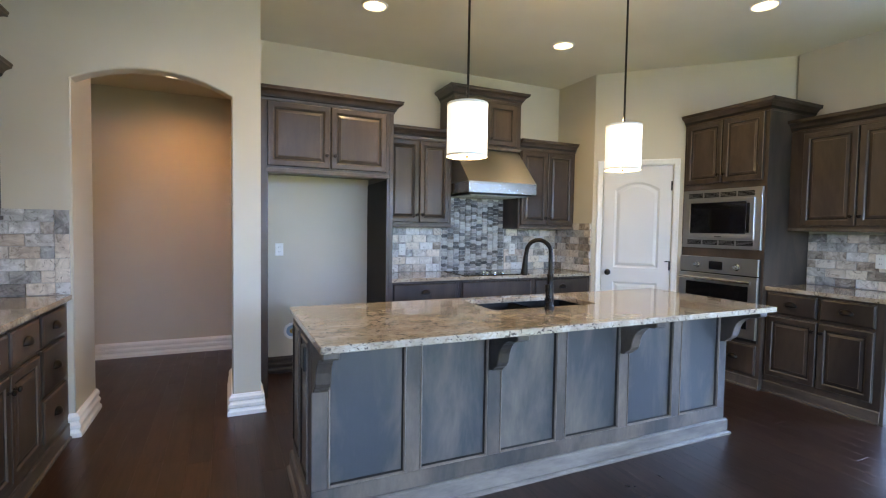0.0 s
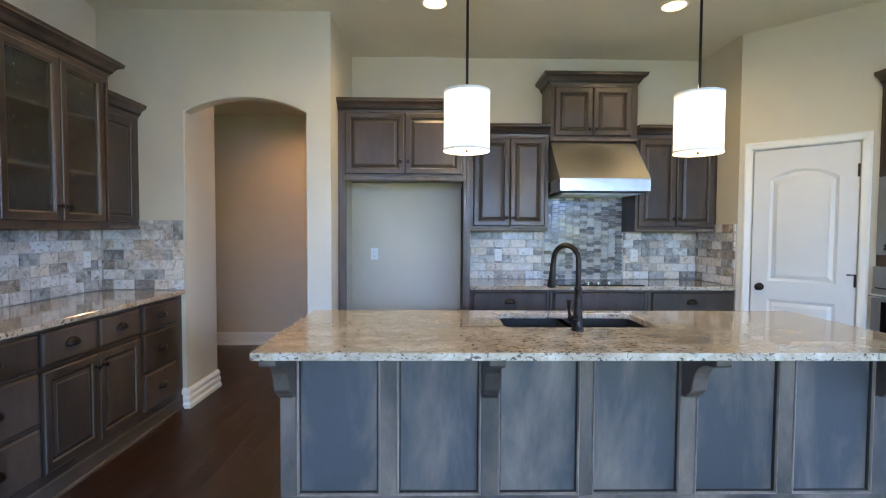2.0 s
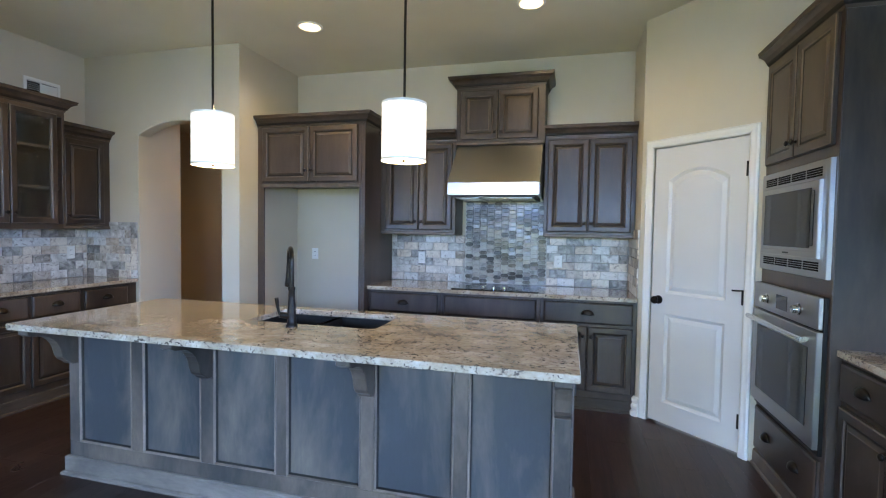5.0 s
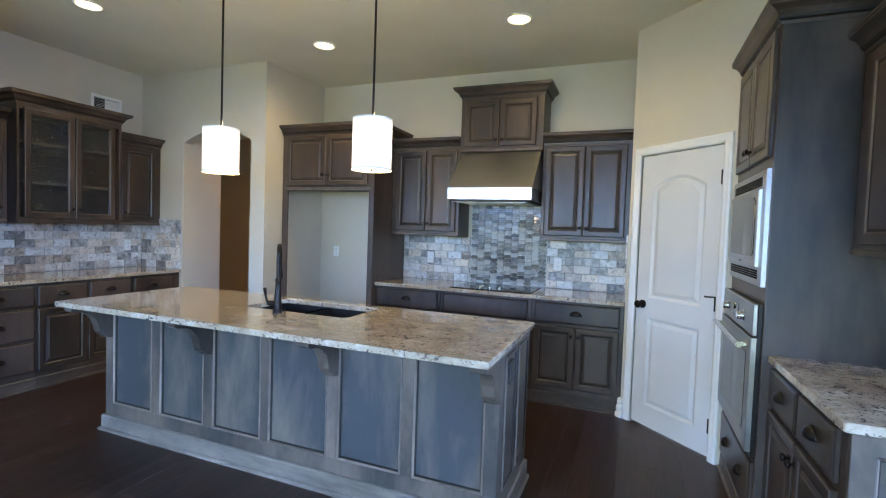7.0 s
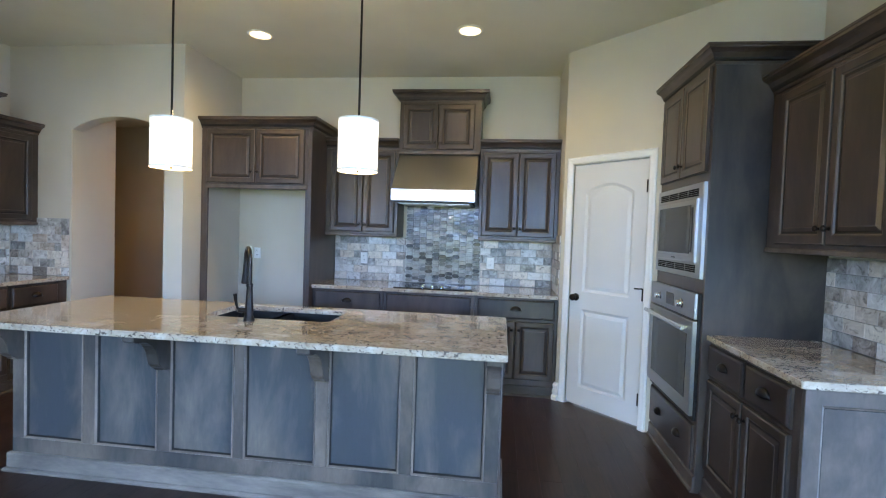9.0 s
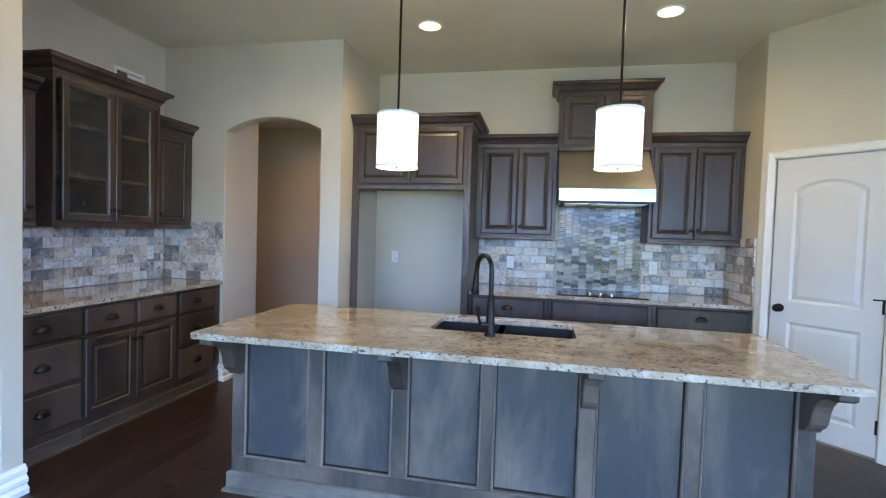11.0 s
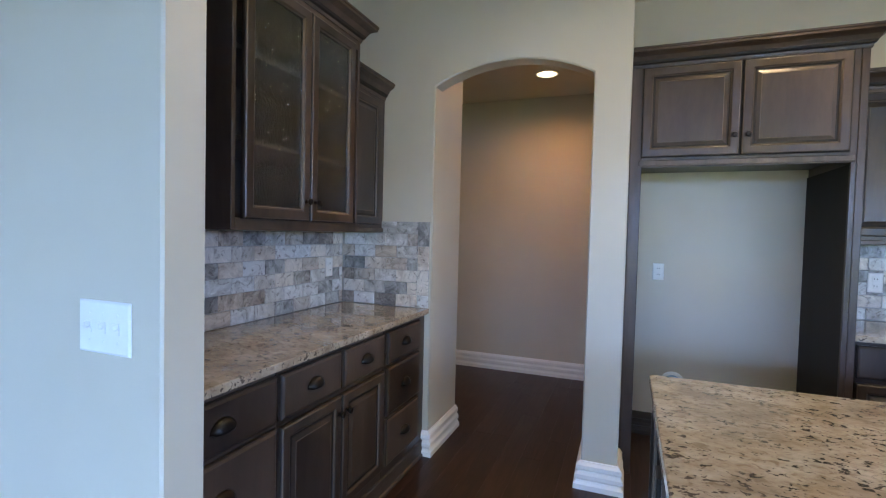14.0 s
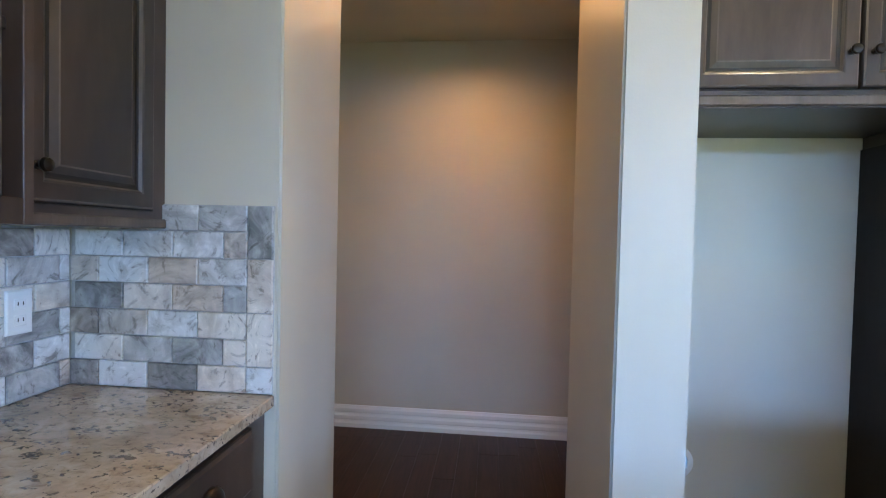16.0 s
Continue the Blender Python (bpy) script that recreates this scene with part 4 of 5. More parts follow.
def glass_cabinet():
    w, h = 3.200 - 2.340, 0.99
    d = -1.075 - XL - GAP
    t = thing("glass_cabinet", placed(-1.075, 2.340, 1.378, 90), "grey-brown stained display cabinet with textured glass doors, empty shelves", "display cabinet")
    part("side_panel", box(0, 0.02, 0, d, 0, h, 0, 0.0015), [WOOD], t)
    part("side_panel", box(w - 0.02, w, 0, d, 0, h, 0, 0.0015), [WOOD], t)
    part("bottom_panel", box(0.0205, w - 0.0205, 0, d, 0, 0.045), [WOOD], t)
    part("top_panel", box(0.0205, w - 0.0205, 0, d, h - 0.05, h), [WOOD], t)
    # Back and shelves carry the cabinet's inner shade in their colours.
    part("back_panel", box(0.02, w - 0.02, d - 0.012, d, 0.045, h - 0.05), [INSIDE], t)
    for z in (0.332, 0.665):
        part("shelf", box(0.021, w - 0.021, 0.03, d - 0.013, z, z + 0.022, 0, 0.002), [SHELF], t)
    z0, z1 = 0.042, h - 0.035
    for a, b, kx in ((0.044, 0.431, 1), (0.436, 0.790, -1)):
        ww, hh, s = b - a, z1 - z0, 0.052
        prof = [(s + 0.004, 0), (0, 0), (0, -0.013), (0.004, -0.018), (0.009, -0.021), (s - 0.010, -0.021), (s - 0.004, -0.0175), (s, -0.010), (s + 0.004, -0.008), (s + 0.004, 0)]
        bm = add_loft(bmesh.new(), [rect(0, ww, 0, hh, y, i) for i, y in prof], [0, 0, 1, 2, 0, 0, 2, 1, 1, 1], False, False)
        dd = shifted(part("door", bm, [WOOD, GLAZE, WORNLIT], t), a, z0, -0.001)
        g = part("pane", box(s + 0.0045, ww - s - 0.0045, -0.0075, -0.0035, s + 0.0045, hh - s - 0.0045), GLASS, dd, "rain-textured glass pane")
        g.visible_shadow = False
        knob_mesh(dd, ww - 0.03 if kx > 0 else 0.03, 0.085)
    crown(t, [(0, d), (0, 0), (w, 0), (w, d)], h - 0.006, 1)
    return t


glass_cabinet()

# ---- oven tower and right run ----
XO = 4.235


def oven_tower():
    t = thing("oven_cabinet", placed(XO, 3.415, 0, -90), "tall grey-brown stained oven cabinet with upper doors and drawer", "tall cabinet")
    w = 3.415 - 2.600
    H = 2.45
    d = XR - XO - GAP
    bm = bmesh.new()
    foot = [(0, 0), (w, 0), (w, d), (w - 0.135, d), (0.012, 0.022)]
    add_loft(bm, [[(x, y, z) for x, y in foot] for z in (0, H)])
    part("body", bm, [WOOD, GLAZE, WORNLIT], t)
    part("side_panel", box(w + 0.0002, w + 0.0026, 0.004, d, 0.0, H - 0.03), [SIDEW], t, "blotchy stained side panel")
    front_door(t, 0.03, w / 2 - 0.003, 1.835, 2.42, (w / 2 - 0.03, 1.91))
    front_door(t, w / 2 + 0.003, w - 0.03, 1.835, 2.42, (w / 2 + 0.03, 1.91))
    d1 = shifted(part("drawer_front", drawer_bm(w - 0.06, 0.26), [WOOD, GLAZE, WORNLIT], t), 0.03, 0.12, -0.001)
    cup_pull(d1, 0.20, 0.12)
    cup_pull(d1, 0.555, 0.12)
    crown(t, [(0, 0), (w, 0), (w, d)], H - 0.03, 1)
    part("toe_board", sweep([(0, 0), (0.022, 0), (0.022, 0.014), (0.012, 0.020), (0.010, 0.090), (0, 0.098)], [(0, 0), (w, 0)], 1), [WORNLIT], t)
    return t


oven_tower()


def microwave():
    m = placed(XO, 3.395, 1.222, -90)
    t = thing("microwave_oven", m, "stainless steel built-in microwave with vented trim kit", "microwave")
    w, h = 0.775, 0.555
    bm = bmesh.new()
    rings = [rect(0, w, 0, h, y, i) for i, y in ((0, 0), (0, -0.018), (0.003, -0.021), (0.034, -0.021), (0.034, -0.0215))]
    add_loft(bm, rings)
    part("trim_frame", bm, STEEL, t, "brushed steel trim frame")
    for z in (0.030, h - 0.078):
        for k in range(4):
            bm = bmesh.new()
            a = 0.060 + k * 0.166
            for j in range(4):
                add_box(bm, a, a + 0.150, -0.0235, -0.0212, z + 0.003 + j * 0.0115, z + 0.0112 + j * 0.0115)
            part("vent_slot", bm, VOID, t, "black vent slots")
    bm = add_loft(bmesh.new(), [rect(0.055, w - 0.055, 0.092, h - 0.092, y, i) for i, y in ((0, -0.0212), (0, -0.034), (0.004, -0.038), (0.030, -0.038), (0.034, -0.036))], None, False, True)
    dr = part("door", bm, STEEL, t, "steel framed microwave door")
    part("window", box(0.096, w - 0.128, -0.0395, -0.0362, 0.140, h - 0.125, 0, 0.001), BLACKGLASS, dr, "dark glass window")
    part("display", box(w - 0.125, w - 0.095, -0.0395, -0.0362, 0.150, h - 0.140, 0, 0.001), BLACKGLASS, dr)
    part("logo_bar", box(0.355, 0.425, -0.0388, -0.0378, 0.106, 0.114), DARKP, dr)
    return t


microwave()


def oven():
    t = thing("wall_oven", placed(XO, 3.395, 0.405, -90), "stainless steel built-in wall oven with two dials", "oven")
    w, h = 0.775, 0.735
    part("body", box(0, w, -0.020, 0, 0, h, 0, 0.002), IRON, t)
    cp = part("control_panel", box(0, w, -0.040, -0.0205, h - 0.150, h, 0, 0.003), STEEL, t, "brushed steel control panel")
    part("display", box(0.315, 0.450, -0.0425, -0.0402, h - 0.118, h - 0.040, 0, 0.001), BLACKGLASS, cp, "black digital display")
    for x in (0.19, 0.585):
        part("dial", lathe([(0.030, 0), (0.030, 0.004), (0.022, 0.007), (0.021, 0.030), (0.018, 0.034)], pose(x, -0.0402, h - 0.082, 90), 20), CHROME, cp, "steel dial", True)
    bm = add_loft(bmesh.new(), [rect(0, w, 0.03, h - 0.160, y, i) for i, y in ((0, -0.0205), (0, -0.042), (0.003, -0.045), (0.075, -0.045), (0.077, -0.043))], None, False, True)
    dr = part("door", bm, STEEL, t, "steel oven door")
    part("window", box(0.078, w - 0.078, -0.0465, -0.0432, 0.112, h - 0.245, 0, 0.001), BLACKGLASS, dr, "black glass oven window")
    hb = bmesh.new()
    add_tube(hb, [(0.035, -0.085, h - 0.205), (w - 0.035, -0.085, h - 0.205)], [0.014, 0.014], 14)
    for x in (0.075, w - 0.075):
        add_box(hb, x - 0.012, x + 0.012, -0.084, -0.0452, h - 0.216, h - 0.194, 0, 0.002)
    part("handle", hb, STEELB, dr, "tubular steel handle", True)
    return t


oven()

w = 2.596 - 1.775
base_cabinet("base_cabinet", placed(4.285, 2.596, 0, -90), w, XR - 4.285 - GAP, [("drawer", 0.02, w / 2 - 0.012, 0.692, 0.862, 0), ("drawer", w / 2 + 0.012, w - 0.045, 0.692, 0.862, 0), ("door", 0.02, w / 2 - 0.004, 0.150, 0.668, 1), ("door", w / 2 + 0.004, w - 0.045, 0.150, 0.668, -1)], "grey-brown stained base cabinet with two drawers and two doors", group="coffee counter cabinets")
# Paler island wood and bead put the window light into this panel's colour.
ep = thing("cabinet_end_panel", placed(4.285, 1.774, 0), "grey-brown stained framed cabinet end panel", "panel")
bm = add_loft(bmesh.new(), [rect(0, XR - 4.285 - GAP, 0, CT - TH - 0.001, y, i) for i, y in ((0, 0), (0, -0.018), (0.002, -0.020), (0.062, -0.020), (0.068, -0.015), (0.074, -0.010), (0.078, -0.009))], [0, 0, 0, 0, 2, 1, 0])
part("panel", bm, [WOODI, GLAZE, BEADI], ep)
tagged(link("coffee_countertop", rounded_slab(bmesh.new(), 4.258, XR - GAP, 1.735, 2.597, CT - TH, CT), STONE), "beige speckled granite counter beside the oven", "countertop")
wu = 2.597 - 1.690
upper("wall_cabinet", placed(4.545, 2.597, 1.392, -90), wu, XR - 4.545 - GAP, 0.87, [(0.105, 0.502, 1), (0.508, wu - 0.03, -1)], 0.865, "grey-brown stained two-door wall cabinet beside the oven", (False, True), group="coffee counter cabinets")
# Again paler than its cabinet, as painted-in daylight from the windows it faces.
ep = thing("cabinet_end_panel", placed(4.545, 1.689, 1.392), "grey-brown stained framed upper cabinet end panel", "panel")
bm = add_loft(bmesh.new(), [rect(0, XR - 4.545 - GAP, 0, 0.86, y, i) for i, y in ((0, 0), (0, -0.010), (0.002, -0.012), (0.055, -0.012), (0.062, -0.006), (0.066, -0.005))], [0, 0, 0, 2, 1, 0])
part("panel", bm, [WOODI, GLAZE, WORNLIT], ep)

# ---- lamps ----


def pendant(x, y):
    t = thing("pendant_lamp", placed(x, y, 1.752), "lit white drum-shade pendant lamp on a dark bronze rod", "pendant lamp", "island pendants")
    r, h = 0.108, 0.280
    bm = bmesh.new()
    ring = lambda rr, z: [(rr * math.cos(2 * math.pi * k / 48), rr * math.sin(2 * math.pi * k / 48), z) for k in range(48)]
    add_loft(bm, [ring(r - 0.002, 0.0), ring(r, 0.0), ring(r, h), ring(r - 0.002, h), ring(r - 0.002, 0.0)], None, False, False)
    part("shade", bm, SHADE, t, "glowing white linen drum shade", True)
    for z in (0.0, h - 0.012):
        bm = bmesh.new()
        add_loft(bm, [ring(r + 0.0004, z), ring(r + 0.0018, z), ring(r + 0.0018, z + 0.012), ring(r + 0.0004, z + 0.012), ring(r + 0.0004, z)], None, False, False)
        part("trim_band", bm, PLASTIC, t, "", True)
    part("diffuser", lathe([(0.0, 0.010), (r - 0.003, 0.010), (r - 0.003, 0.013), (0.0, 0.0131)], n=40), DIFFUSER, t, "glowing white diffuser disc")
    part("finial", lathe([(0.004, -0.006), (0.009, -0.004), (0.009, 0.002), (0.004, 0.009)], n=12), BRONZE, t, "", True)
    part("rod", lathe([(0.0065, h - 0.06), (0.0065, 3.0 - 1.752)], n=10), BRONZE, t, "dark bronze rod", True)
    part("spider", add_tube(bmesh.new(), [(-r + 0.002, 0, h - 0.008), (0, 0, h - 0.012), (r - 0.002, 0, h - 0.008)], [0.003] * 3, 6), BRONZE, t)
    part("canopy", lathe([(0.065, CH - 1.752 - 0.001), (0.065, CH - 1.752 - 0.012), (0.050, CH - 1.752 - 0.026), (0.010, CH - 1.752 - 0.030)], n=28), BRONZE, t, "", True)
    lamp = bpy.data.lights.new("pendant_bulb", "POINT")
    lamp.energy, lamp.color, lamp.shadow_soft_size = PENDANT_LIGHT, WARM, 0.03
    for dz in (-0.06, h + 0.03):
        lo = new("pendant_bulb", lamp)
        lo.location = (x, y + 0.03, 1.752 + dz)
    return t


pendant(1.194, 2.30)
pendant(2.297, 2.30)


def can_light(x, y, z, energy=None, cone=165, color=None):
    t = thing("recessed_light", placed(x, y, z), "lit recessed ceiling downlight with white trim ring", "ceiling light", "recessed lights")
    ring = lambda rr, zz: [(rr * math.cos(2 * math.pi * k / 36), rr * math.sin(2 * math.pi * k / 36), zz) for k in range(36)]
    bm = bmesh.new()
    add_loft(bm, [ring(0.100, -0.0005), ring(0.100, -0.004), ring(0.094, -0.008), ring(0.083, -0.008), ring(0.081, -0.002)], None, False, False)
    part("trim_ring", bm, PLASTIC, t, "white trim ring", True)
    bm = bmesh.new()
    add_loft(bm, [ring(0.0825, -0.0076), ring(0.066, -0.0050), ring(0.0505, -0.0030)], None, False, False)
    part("reflector", bm, CANRIM, t, "", True)
    part("bulb", lathe([(0.0, -0.013), (0.034, -0.011), (0.050, -0.0052), (0.050, -0.0015), (0, -0.001)], n=28), BULB, t, "glowing bulb face", True)
    spot_lamp("can_lamp", x, y, z - 0.03, CAN_LIGHT if energy is None else energy, color or WARM, cone)
    return t


for x, y, share in ((1.04, 3.555, 1.0), (2.785, 3.545, 0.8), (3.600, 2.284, 0.35), (-0.213, 2.363, 0.85)):
    can_light(x, y, CH, CAN_LIGHT * share)
can_light(-0.415, 5.06, 2.73, HALL_LIGHT, 164, AMBER)
can_light(-3.88, 2.68, 2.73, 42, 150, AMBER)

# ---- small fixtures ----


def plate(name, m, w, h, kind, label):
    """Wall plate with its face to local -y."""
    t = thing(name, m, label, "wall plate", "wall plates")
    bm = add_loft(bmesh.new(), [rect(-w / 2, w / 2, -h / 2, h / 2, y, i) for i, y in ((0, 0), (0, -0.003), (0.004, -0.006), (0.006, -0.0065))])
    part("cover", bm, PLASTIC, t)
    if kind == "outlet":
        for z in (-0.021, 0.021):
            s = part("socket", box(-0.017, 0.017, -0.0085, -0.0066, z - 0.014, z + 0.014, 0, 0.002), PLASTIC, t)
            for x in (-0.007, 0.007):
                part("slot", box(x - 0.0014, x + 0.0014, -0.0089, -0.0083, z - 0.004, z + 0.006), DARKP, s)
    else:
        n = kind
        for k in range(n):
            x = (k - (n - 1) / 2) * 0.046
            part("toggle", box(x - 0.0045, x + 0.0045, -0.0190, -0.0066, -0.002, 0.013, 0, 0.002), PLASTIC, t)
            part("toggle_collar", box(x - 0.0085, x + 0.0085, -0.0078, -0.0066, -0.0145, 0.0145, 0, 0.001), PLASTIC, t)
            for z in (-0.030, 0.030):
                part("screw", lathe([(0.0032, 0), (0.0032, 0.0006), (0.0020, 0.0012)], pose(x, -0.0066, z, 90), 10), PLASTIC, t, "", True)
    return t


TP = 0.014
plate("power_outlet", placed(1.664, YB - TP, 1.146), 0.075, 0.118, "outlet", "white power outlet on the tile backsplash")
plate("power_outlet", placed(2.990, YB - TP, 1.146), 0.078, 0.118, "outlet", "white power outlet beside the mosaic")
plate("power_outlet", placed(0.466, YB - 0.001, 1.150), 0.072, 0.116, "outlet", "white power outlet in the refrigerator alcove")
plate("power_outlet", placed(XL + TP, 3.552, 1.152, 90), 0.072, 0.116, "outlet", "white power outlet on the side backsplash")
plate("power_outlet", placed(XR - TP, 2.055, 1.155, -90), 0.072, 0.116, "outlet", "white power outlet beside the oven cabinet")
plate("light_switch", placed(-1.434, 1.7295, 1.163), 0.075, 0.118, 1, "white single light switch on the wall end")
plate("light_switch", placed(-0.816, 1.7295, 1.158), 0.165, 0.118, 3, "white triple light switch on the wall end")
plate("power_outlet", placed(-1.038, 1.7295, 0.381), 0.075, 0.118, "outlet", "white low power outlet on the wall end")


def return_vent():
    t = thing("air_vent", placed(XL + 0.001, 3.330, 2.60, 90), "white louvred wall air vent above the cabinets", "vent")
    w, h = 0.31, 0.20
    bm = add_loft(bmesh.new(), [rect(-w / 2, w / 2, -h / 2, h / 2, y, i) for i, y in ((0, 0), (0, -0.006), (0.004, -0.009), (0.026, -0.009), (0.028, -0.002))], None, True, False)
    part("frame", bm, TRIM, t)
    part("backing", box(-w / 2 + 0.03, w / 2 - 0.03, -0.002, -0.0008, -h / 2 + 0.03, h / 2 - 0.03), VOID, t)
    part("mullion", box(-0.020, -0.012, -0.0086, -0.0022, -h / 2 + 0.028, h / 2 - 0.028), TRIM, t)
    for k in range(9):
        z = -h / 2 + 0.036 + k * 0.016
        bm = bmesh.new()
        add_loft(bm, [[(x, -0.0022 - 0.0063 * a, z + b) for a, b in ((0, 0), (1, -0.0165), (1, -0.0150), (0, 0.0015))] for x in (-0.012, w / 2 - 0.027)])
        part("slat", bm, TRIM, t)
        part("slat", box(-w / 2 + 0.027, -0.020, -0.0070, -0.0022, z - 0.001, z + 0.001), TRIM, t)
    return t


return_vent()


def water_valve():
    t = thing("water_valve_box", placed(0.583, YB - 0.001, 0.382), "round white recessed ice-maker valve box", "valve box")
    P = lambda pr, n=32: lathe(pr, pose(0, 0, 0, 90), n)
    part("flange", P([(0.078, 0), (0.078, 0.004), (0.074, 0.007), (0.056, 0.007), (0.054, 0.002), (0.0, 0.0018)]), PLASTIC, t, "", True)
    part("cup", P([(0.0535, 0.002), (0.0535, 0.0032), (0.030, 0.0026), (0.0, 0.0026)]), BLUEP, t, "pale blue inner cup", True)
    v = part("valve", P([(0.022, 0.003), (0.022, 0.012), (0.016, 0.015), (0.013, 0.028), (0.008, 0.032)], 16), BRASS, t, "brass shutoff valve", True)
    part("handle", box(-0.007, 0.007, -0.040, -0.031, -0.020, 0.026, 0, 0.003), CHROME, v)
    return t


water_valve()


def railing():
    """Stair railing: two straight runs meeting in a corner."""
    runs = [((-2.82, 0.2), (-2.82, 2.70)), ((-2.82, 2.70), (-4.60, 2.70))]
    for (xa, ya), (xb, yb) in runs:
        t = thing("stair_railing", placed(0, 0, 0), "dark wood handrail on black iron balusters", "railing", "stair railings")
        bm = sweep([(-0.030, 0.885), (0.030, 0.885), (0.034, 0.905), (0.026, 0.928), (-0.026, 0.928), (-0.034, 0.905)], [(xa, ya), (xb, yb)], 1)
        part("handrail", bm, WOOD, t, "dark stained handrail")
        L = math.hypot(xb - xa, yb - ya)
        n = int(L / 0.115)
        for k in range(1, n):
            x, y = xa + (xb - xa) * k / n, ya + (yb - ya) * k / n
            bm = box(x - 0.0065, x + 0.0065, y - 0.0065, y + 0.0065, 0.0, 0.886)
            add_lathe(bm, [(0.016, 0.002), (0.016, 0.012), (0.010, 0.026)], pose(x, y, 0), 4)
            if k % 2 == 0:
                add_lathe(bm, [(0.007, 0.52), (0.013, 0.545), (0.007, 0.57)], pose(x, y, 0), 8)
            part("baluster", bm, IRON, t)
        part("newel", box(xb - 0.04, xb + 0.04, yb - 0.04, yb + 0.04, 0, 1.0, 0, 0.006), WOOD, t)


railing()
structure("trim_stair_curb", box(-2.79, -2.70, 0.2, 3.2, -0.019, 0.022, 0, 0.004), TRIM, "white painted stair curb", "trim")
structure("carpet", box(-2.69, -1.65, 1.87, 3.19, -0.019, 0.012, 0, 0.004), CARPET, "beige carpet beside the stair railing", "carpet")
structure("wall_stair_skirt", box(-2.87, -2.851, -2.5, 2.65, -1.5, -0.2), TRIM, "white stairwell skirt wall", "wall")

# ---- tiled backsplashes ----
rng = random.Random(4)


def tile_mesh(name, w, h, mat, d=0.009):
    bm = add_loft(bmesh.new(), [rect(-w / 2, w / 2, -h / 2, h / 2, y, i) for i, y in ((0, 0), (0, -d + 0.0025), (0.0022, -d))])
    bmesh.ops.recalc_face_normals(bm, faces=bm.faces)
    me = bpy.data.meshes.new(name)
    bm.to_mesh(me)
    bm.free()
    me.materials.append(mat)
    return me


TW, THT, G = 0.1524, 0.076, 0.003
WHOLE = tile_mesh("tile", TW - G, THT - G, TILE)
CUTS = {}


def backsplash(name, m, w, h, rows, label, shift=0.0, soldier=False):
    """Running-bond stone tiles on a grout bed; local x along the wall, face to -y."""
    t = thing(name, m, label, "backsplash", kind="structure")
    part("grout_bed", box(0, w, -0.005, -0.001, 0, h), GROUT, t)
    if soldier:
        # upright tiles close the free end
        w -= THT
        z = -THT
        while z < rows * THT - 0.01:
            lo, hi = max(z, 0), min(z + TW, rows * THT)
            ob = new("tile", tile_mesh("tile", THT - G, hi - lo - G, TILE))
            ob.parent = t
            ob.location = (w + THT / 2, -0.0046, (lo + hi) / 2 + 0.001)
            z += TW
    for r in range(rows):
        x = -(TW / 2 if r % 2 else 0.0) - shift
        while x < w - 0.01:
            a, b = max(x, 0), min(x + TW, w)
            if b - a > 0.02:
                if b - a > TW - 0.001:
                    me = WHOLE
                else:
                    key = round(b - a, 3)
                    if key not in CUTS:
                        CUTS[key] = tile_mesh("tile", key - G, THT - G, TILE)
                    me = CUTS[key]
                ob = new("tile", me)
                ob.parent = t
                ob.location = ((a + b) / 2, -0.004 - rng.uniform(0, 0.0012), (r + 0.5) * THT + 0.001)
                if rng.random() < 0.5:
                    ob.rotation_euler = (0, math.pi, 0)
            x += TW
    return t


Z0 = CT + 0.001
backsplash("backsplash_side", placed(XL, 1.846, Z0, 90), YA - 1.846 - 0.011, 0.460, 6, "running-bond travertine tile backsplash on the side wall")
backsplash("backsplash_arch", placed(XL + 0.011, YA, Z0), 0.630 - 0.011, 0.533, 7, "running-bond travertine tile backsplash beside the arch", 0.06, True)
backsplash("backsplash_range_left", placed(1.342, YB, Z0), 2.103 - 1.342, 0.460, 6, "travertine tile backsplash beside the range mosaic", 0.02)
backsplash("backsplash_range_right", placed(2.884, YB, Z0), 3.604 - 2.884, 0.460, 6, "travertine tile backsplash beside the pantry wall", 0.05)
backsplash("backsplash_return", placed(3.615, YB, Z0, -90), YB - 4.045, 0.533, 7, "travertine tile backsplash on the return wall", 0.03)
backsplash("backsplash_coffee", placed(XR, 2.597, Z0, -90), 2.597 - 1.745, 0.476, 6, "travertine tile backsplash beside the oven cabinet", 0.08)


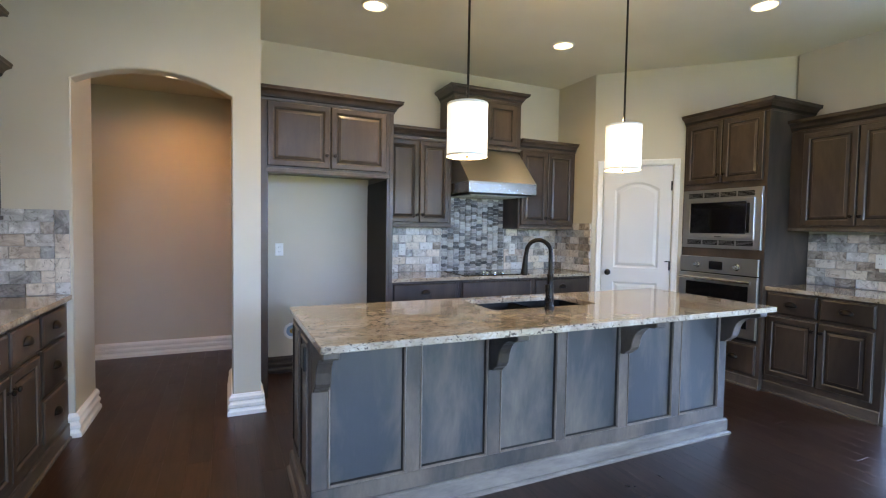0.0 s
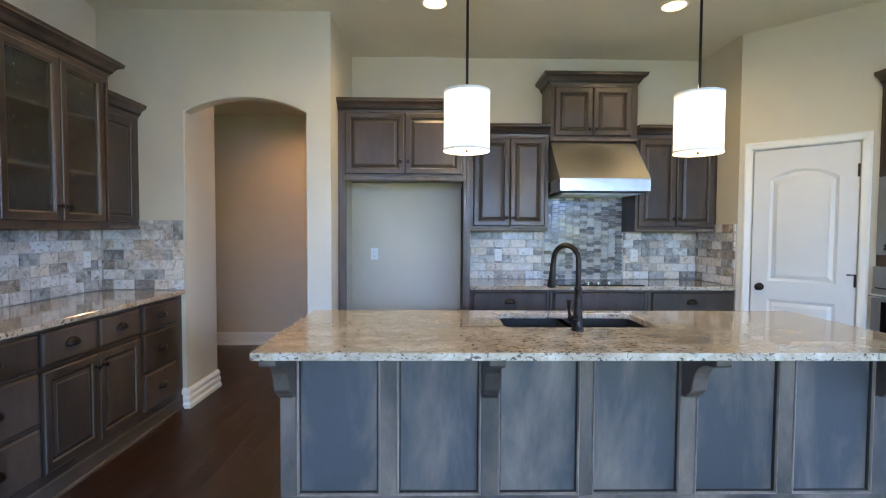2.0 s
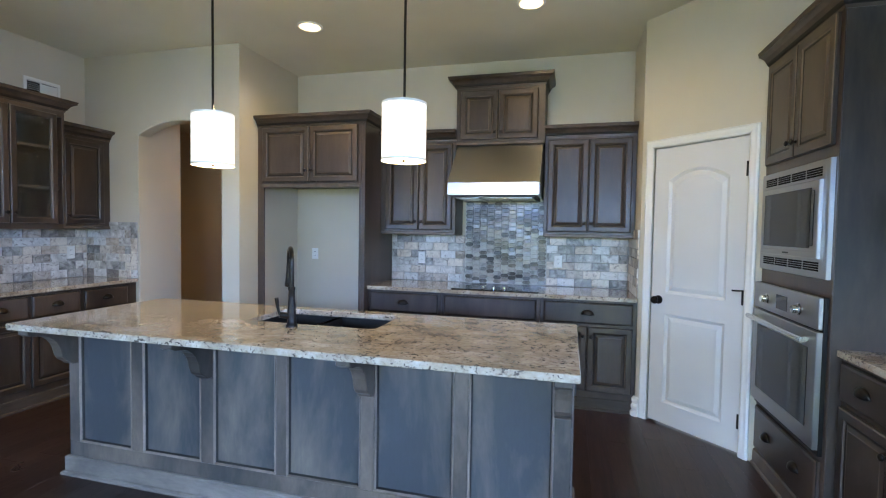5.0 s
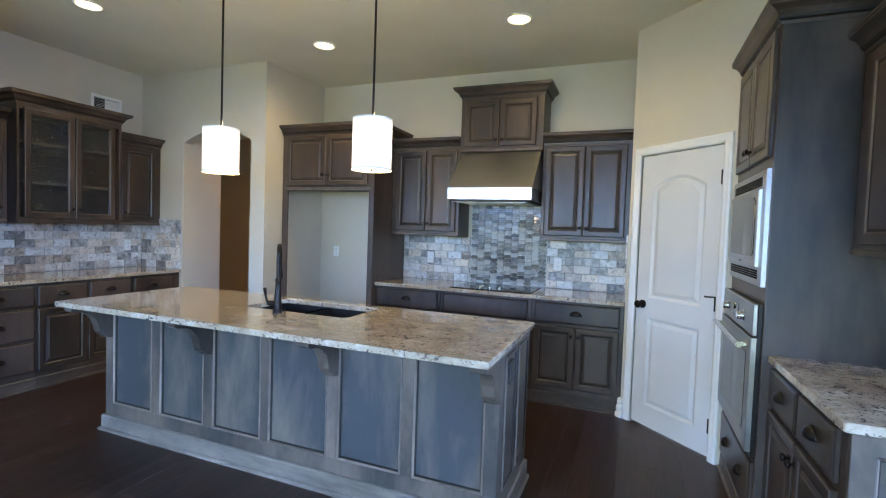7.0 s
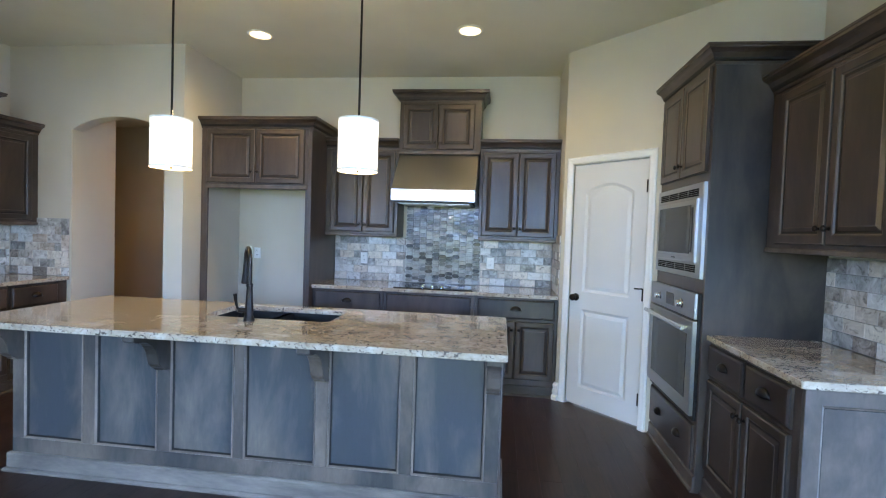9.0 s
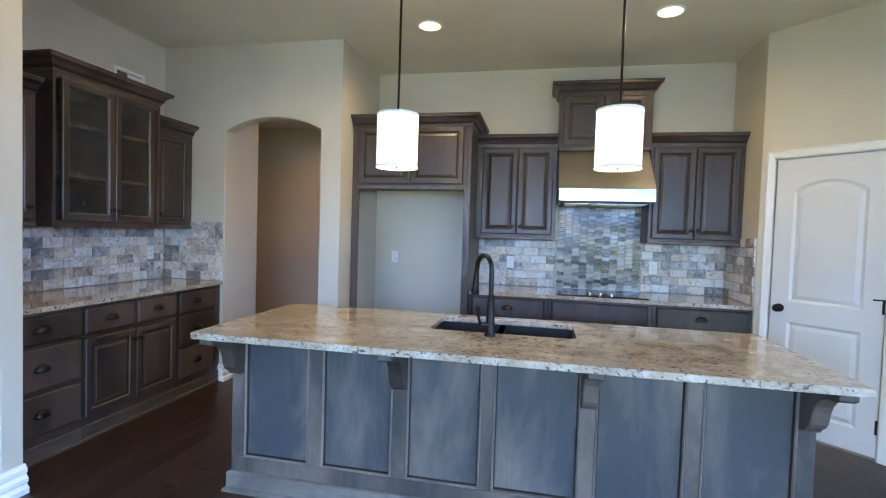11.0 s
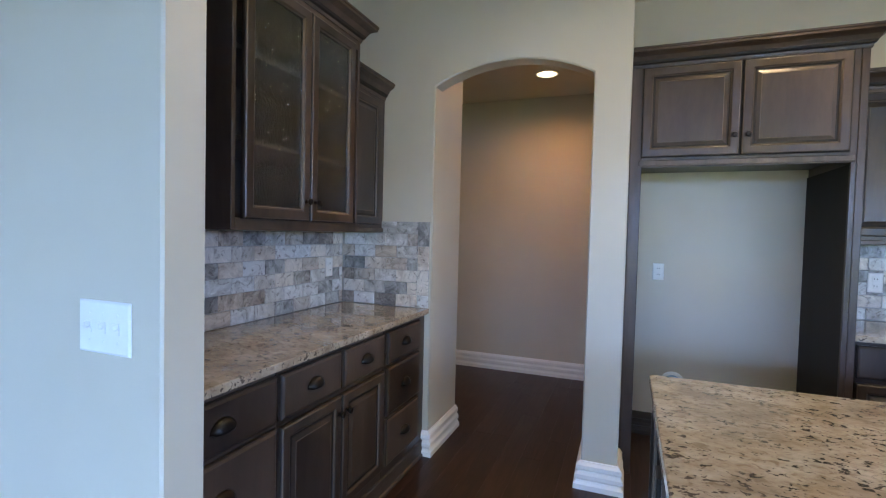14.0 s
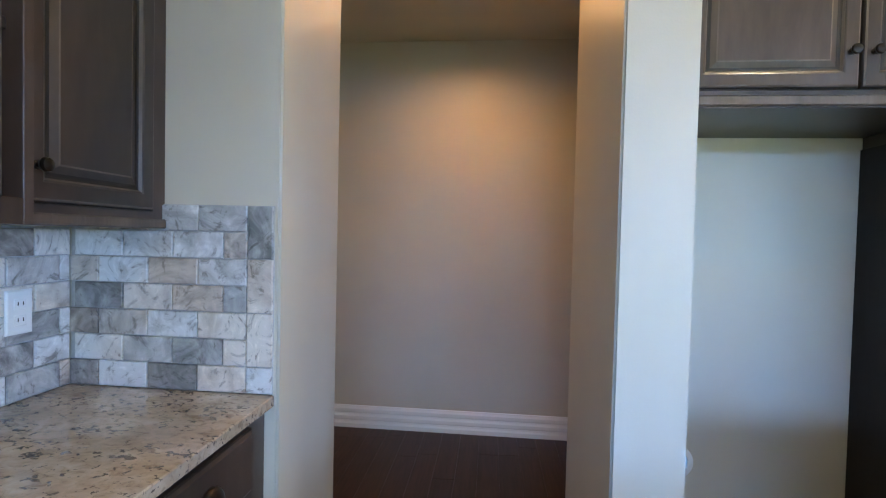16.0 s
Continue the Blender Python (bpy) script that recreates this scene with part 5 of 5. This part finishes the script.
def mosaic():
    t = thing("backsplash_mosaic", placed(2.104, YB, Z0), "grey glass and stone picket mosaic behind the cooktop", "mosaic backsplash", kind="structure")
    w, h = 0.779, 0.800
    part("grout_bed", box(0, w, -0.005, -0.001, 0, h), PALEGROUT, t)
    pw, ph, tip = 0.082, 0.0385, 0.014
    bm = bmesh.new()
    hexa = lambda i, y: [(-pw / 2 + i * 1.2, y, 0), (-pw / 2 + tip + i * 0.6, y, -ph / 2 + i), (pw / 2 - tip - i * 0.6, y, -ph / 2 + i), (pw / 2 - i * 1.2, y, 0), (pw / 2 - tip - i * 0.6, y, ph / 2 - i), (-pw / 2 + tip + i * 0.6, y, ph / 2 - i)]
    add_loft(bm, [hexa(0.001, 0), hexa(0.001, -0.006), hexa(0.0035, -0.0085)])
    bmesh.ops.recalc_face_normals(bm, faces=bm.faces)
    me = bpy.data.meshes.new("mosaic_tile")
    bm.to_mesh(me)
    bm.free()
    me.materials.append(MOSAIC)
    cp = pw - tip + 0.0015
    n = int((w - pw) / cp) + 1
    x0 = (w - (n - 1) * cp) / 2
    for c in range(n):
        k = 0
        z = ph / 2 + 0.002 + (ph / 2 if c % 2 else 0)
        while z < h - ph / 2:
            ob = new("mosaic_tile", me)
            ob.parent = t
            ob.location = (x0 + c * cp, -0.004, z)
            ob.rotation_euler = (rng.uniform(-0.035, 0.035), 0, rng.uniform(-0.02, 0.02))
            z += ph + 0.0006
            k += 1
    return t


mosaic()

# ---- floor planks ----


def floor_planks():
    fl = bpy.data.objects["floor"]
    pw = 0.127
    lens = (1.2, 0.9, 1.5)
    meshes = []
    for L in lens:
        bm = add_loft(bmesh.new(), [[(x, y, z) for x, y in ((-pw / 2 + i, -L / 2 + i), (pw / 2 - i, -L / 2 + i), (pw / 2 - i, L / 2 - i), (-pw / 2 + i, L / 2 - i))] for i, z in ((0.0001, -0.0195), (0.0001, -0.0005), (0.0006, 0.0))])
        bmesh.ops.recalc_face_normals(bm, faces=bm.faces)
        me = bpy.data.meshes.new("plank")
        bm.to_mesh(me)
        bm.free()
        me.materials.append(PLANK)
        meshes.append(me)
    near, far = [], []
    k = 0
    x = -2.60
    while x < 6.85:
        y = -3.6 + rng.uniform(-1.2, 0)
        while y < 5.75:
            i = rng.choice((0, 1, 2))
            L = lens[i]
            if y + L > -2.4:
                inside = -2.5 < x < 5.0 and y + L > -0.9
                (near if inside else far).append((x + pw / 2, y + L / 2, i))
            y += L
        x += pw
    near.sort(key=lambda p: abs(p[0] - 1.5) * 0.6 + abs(p[1] - 1.9))
    far += near[300:]
    for px, py, i in near[:300]:
        ob = new("plank", meshes[i])
        ob.parent = fl
        ob.location = (px, py, 0)
    bm = bmesh.new()
    for px, py, i in far:
        L = lens[i] / 2 - 0.0006
        y1 = min(py + L, 5.74)
        if px < -1.62 and y1 > 1.86:
            y1 = 1.865
            if y1 - (py - L) < 0.05:
                continue
        add_box(bm, px - pw / 2 + 0.0006, px + pw / 2 - 0.0006, max(py - L, -2.49), y1, -0.0195, 0.0)
    ob = part("planks", bm, PLANK, fl)
    tagged(ob, "dark hardwood floor planks", kind="stuff")


floor_planks()
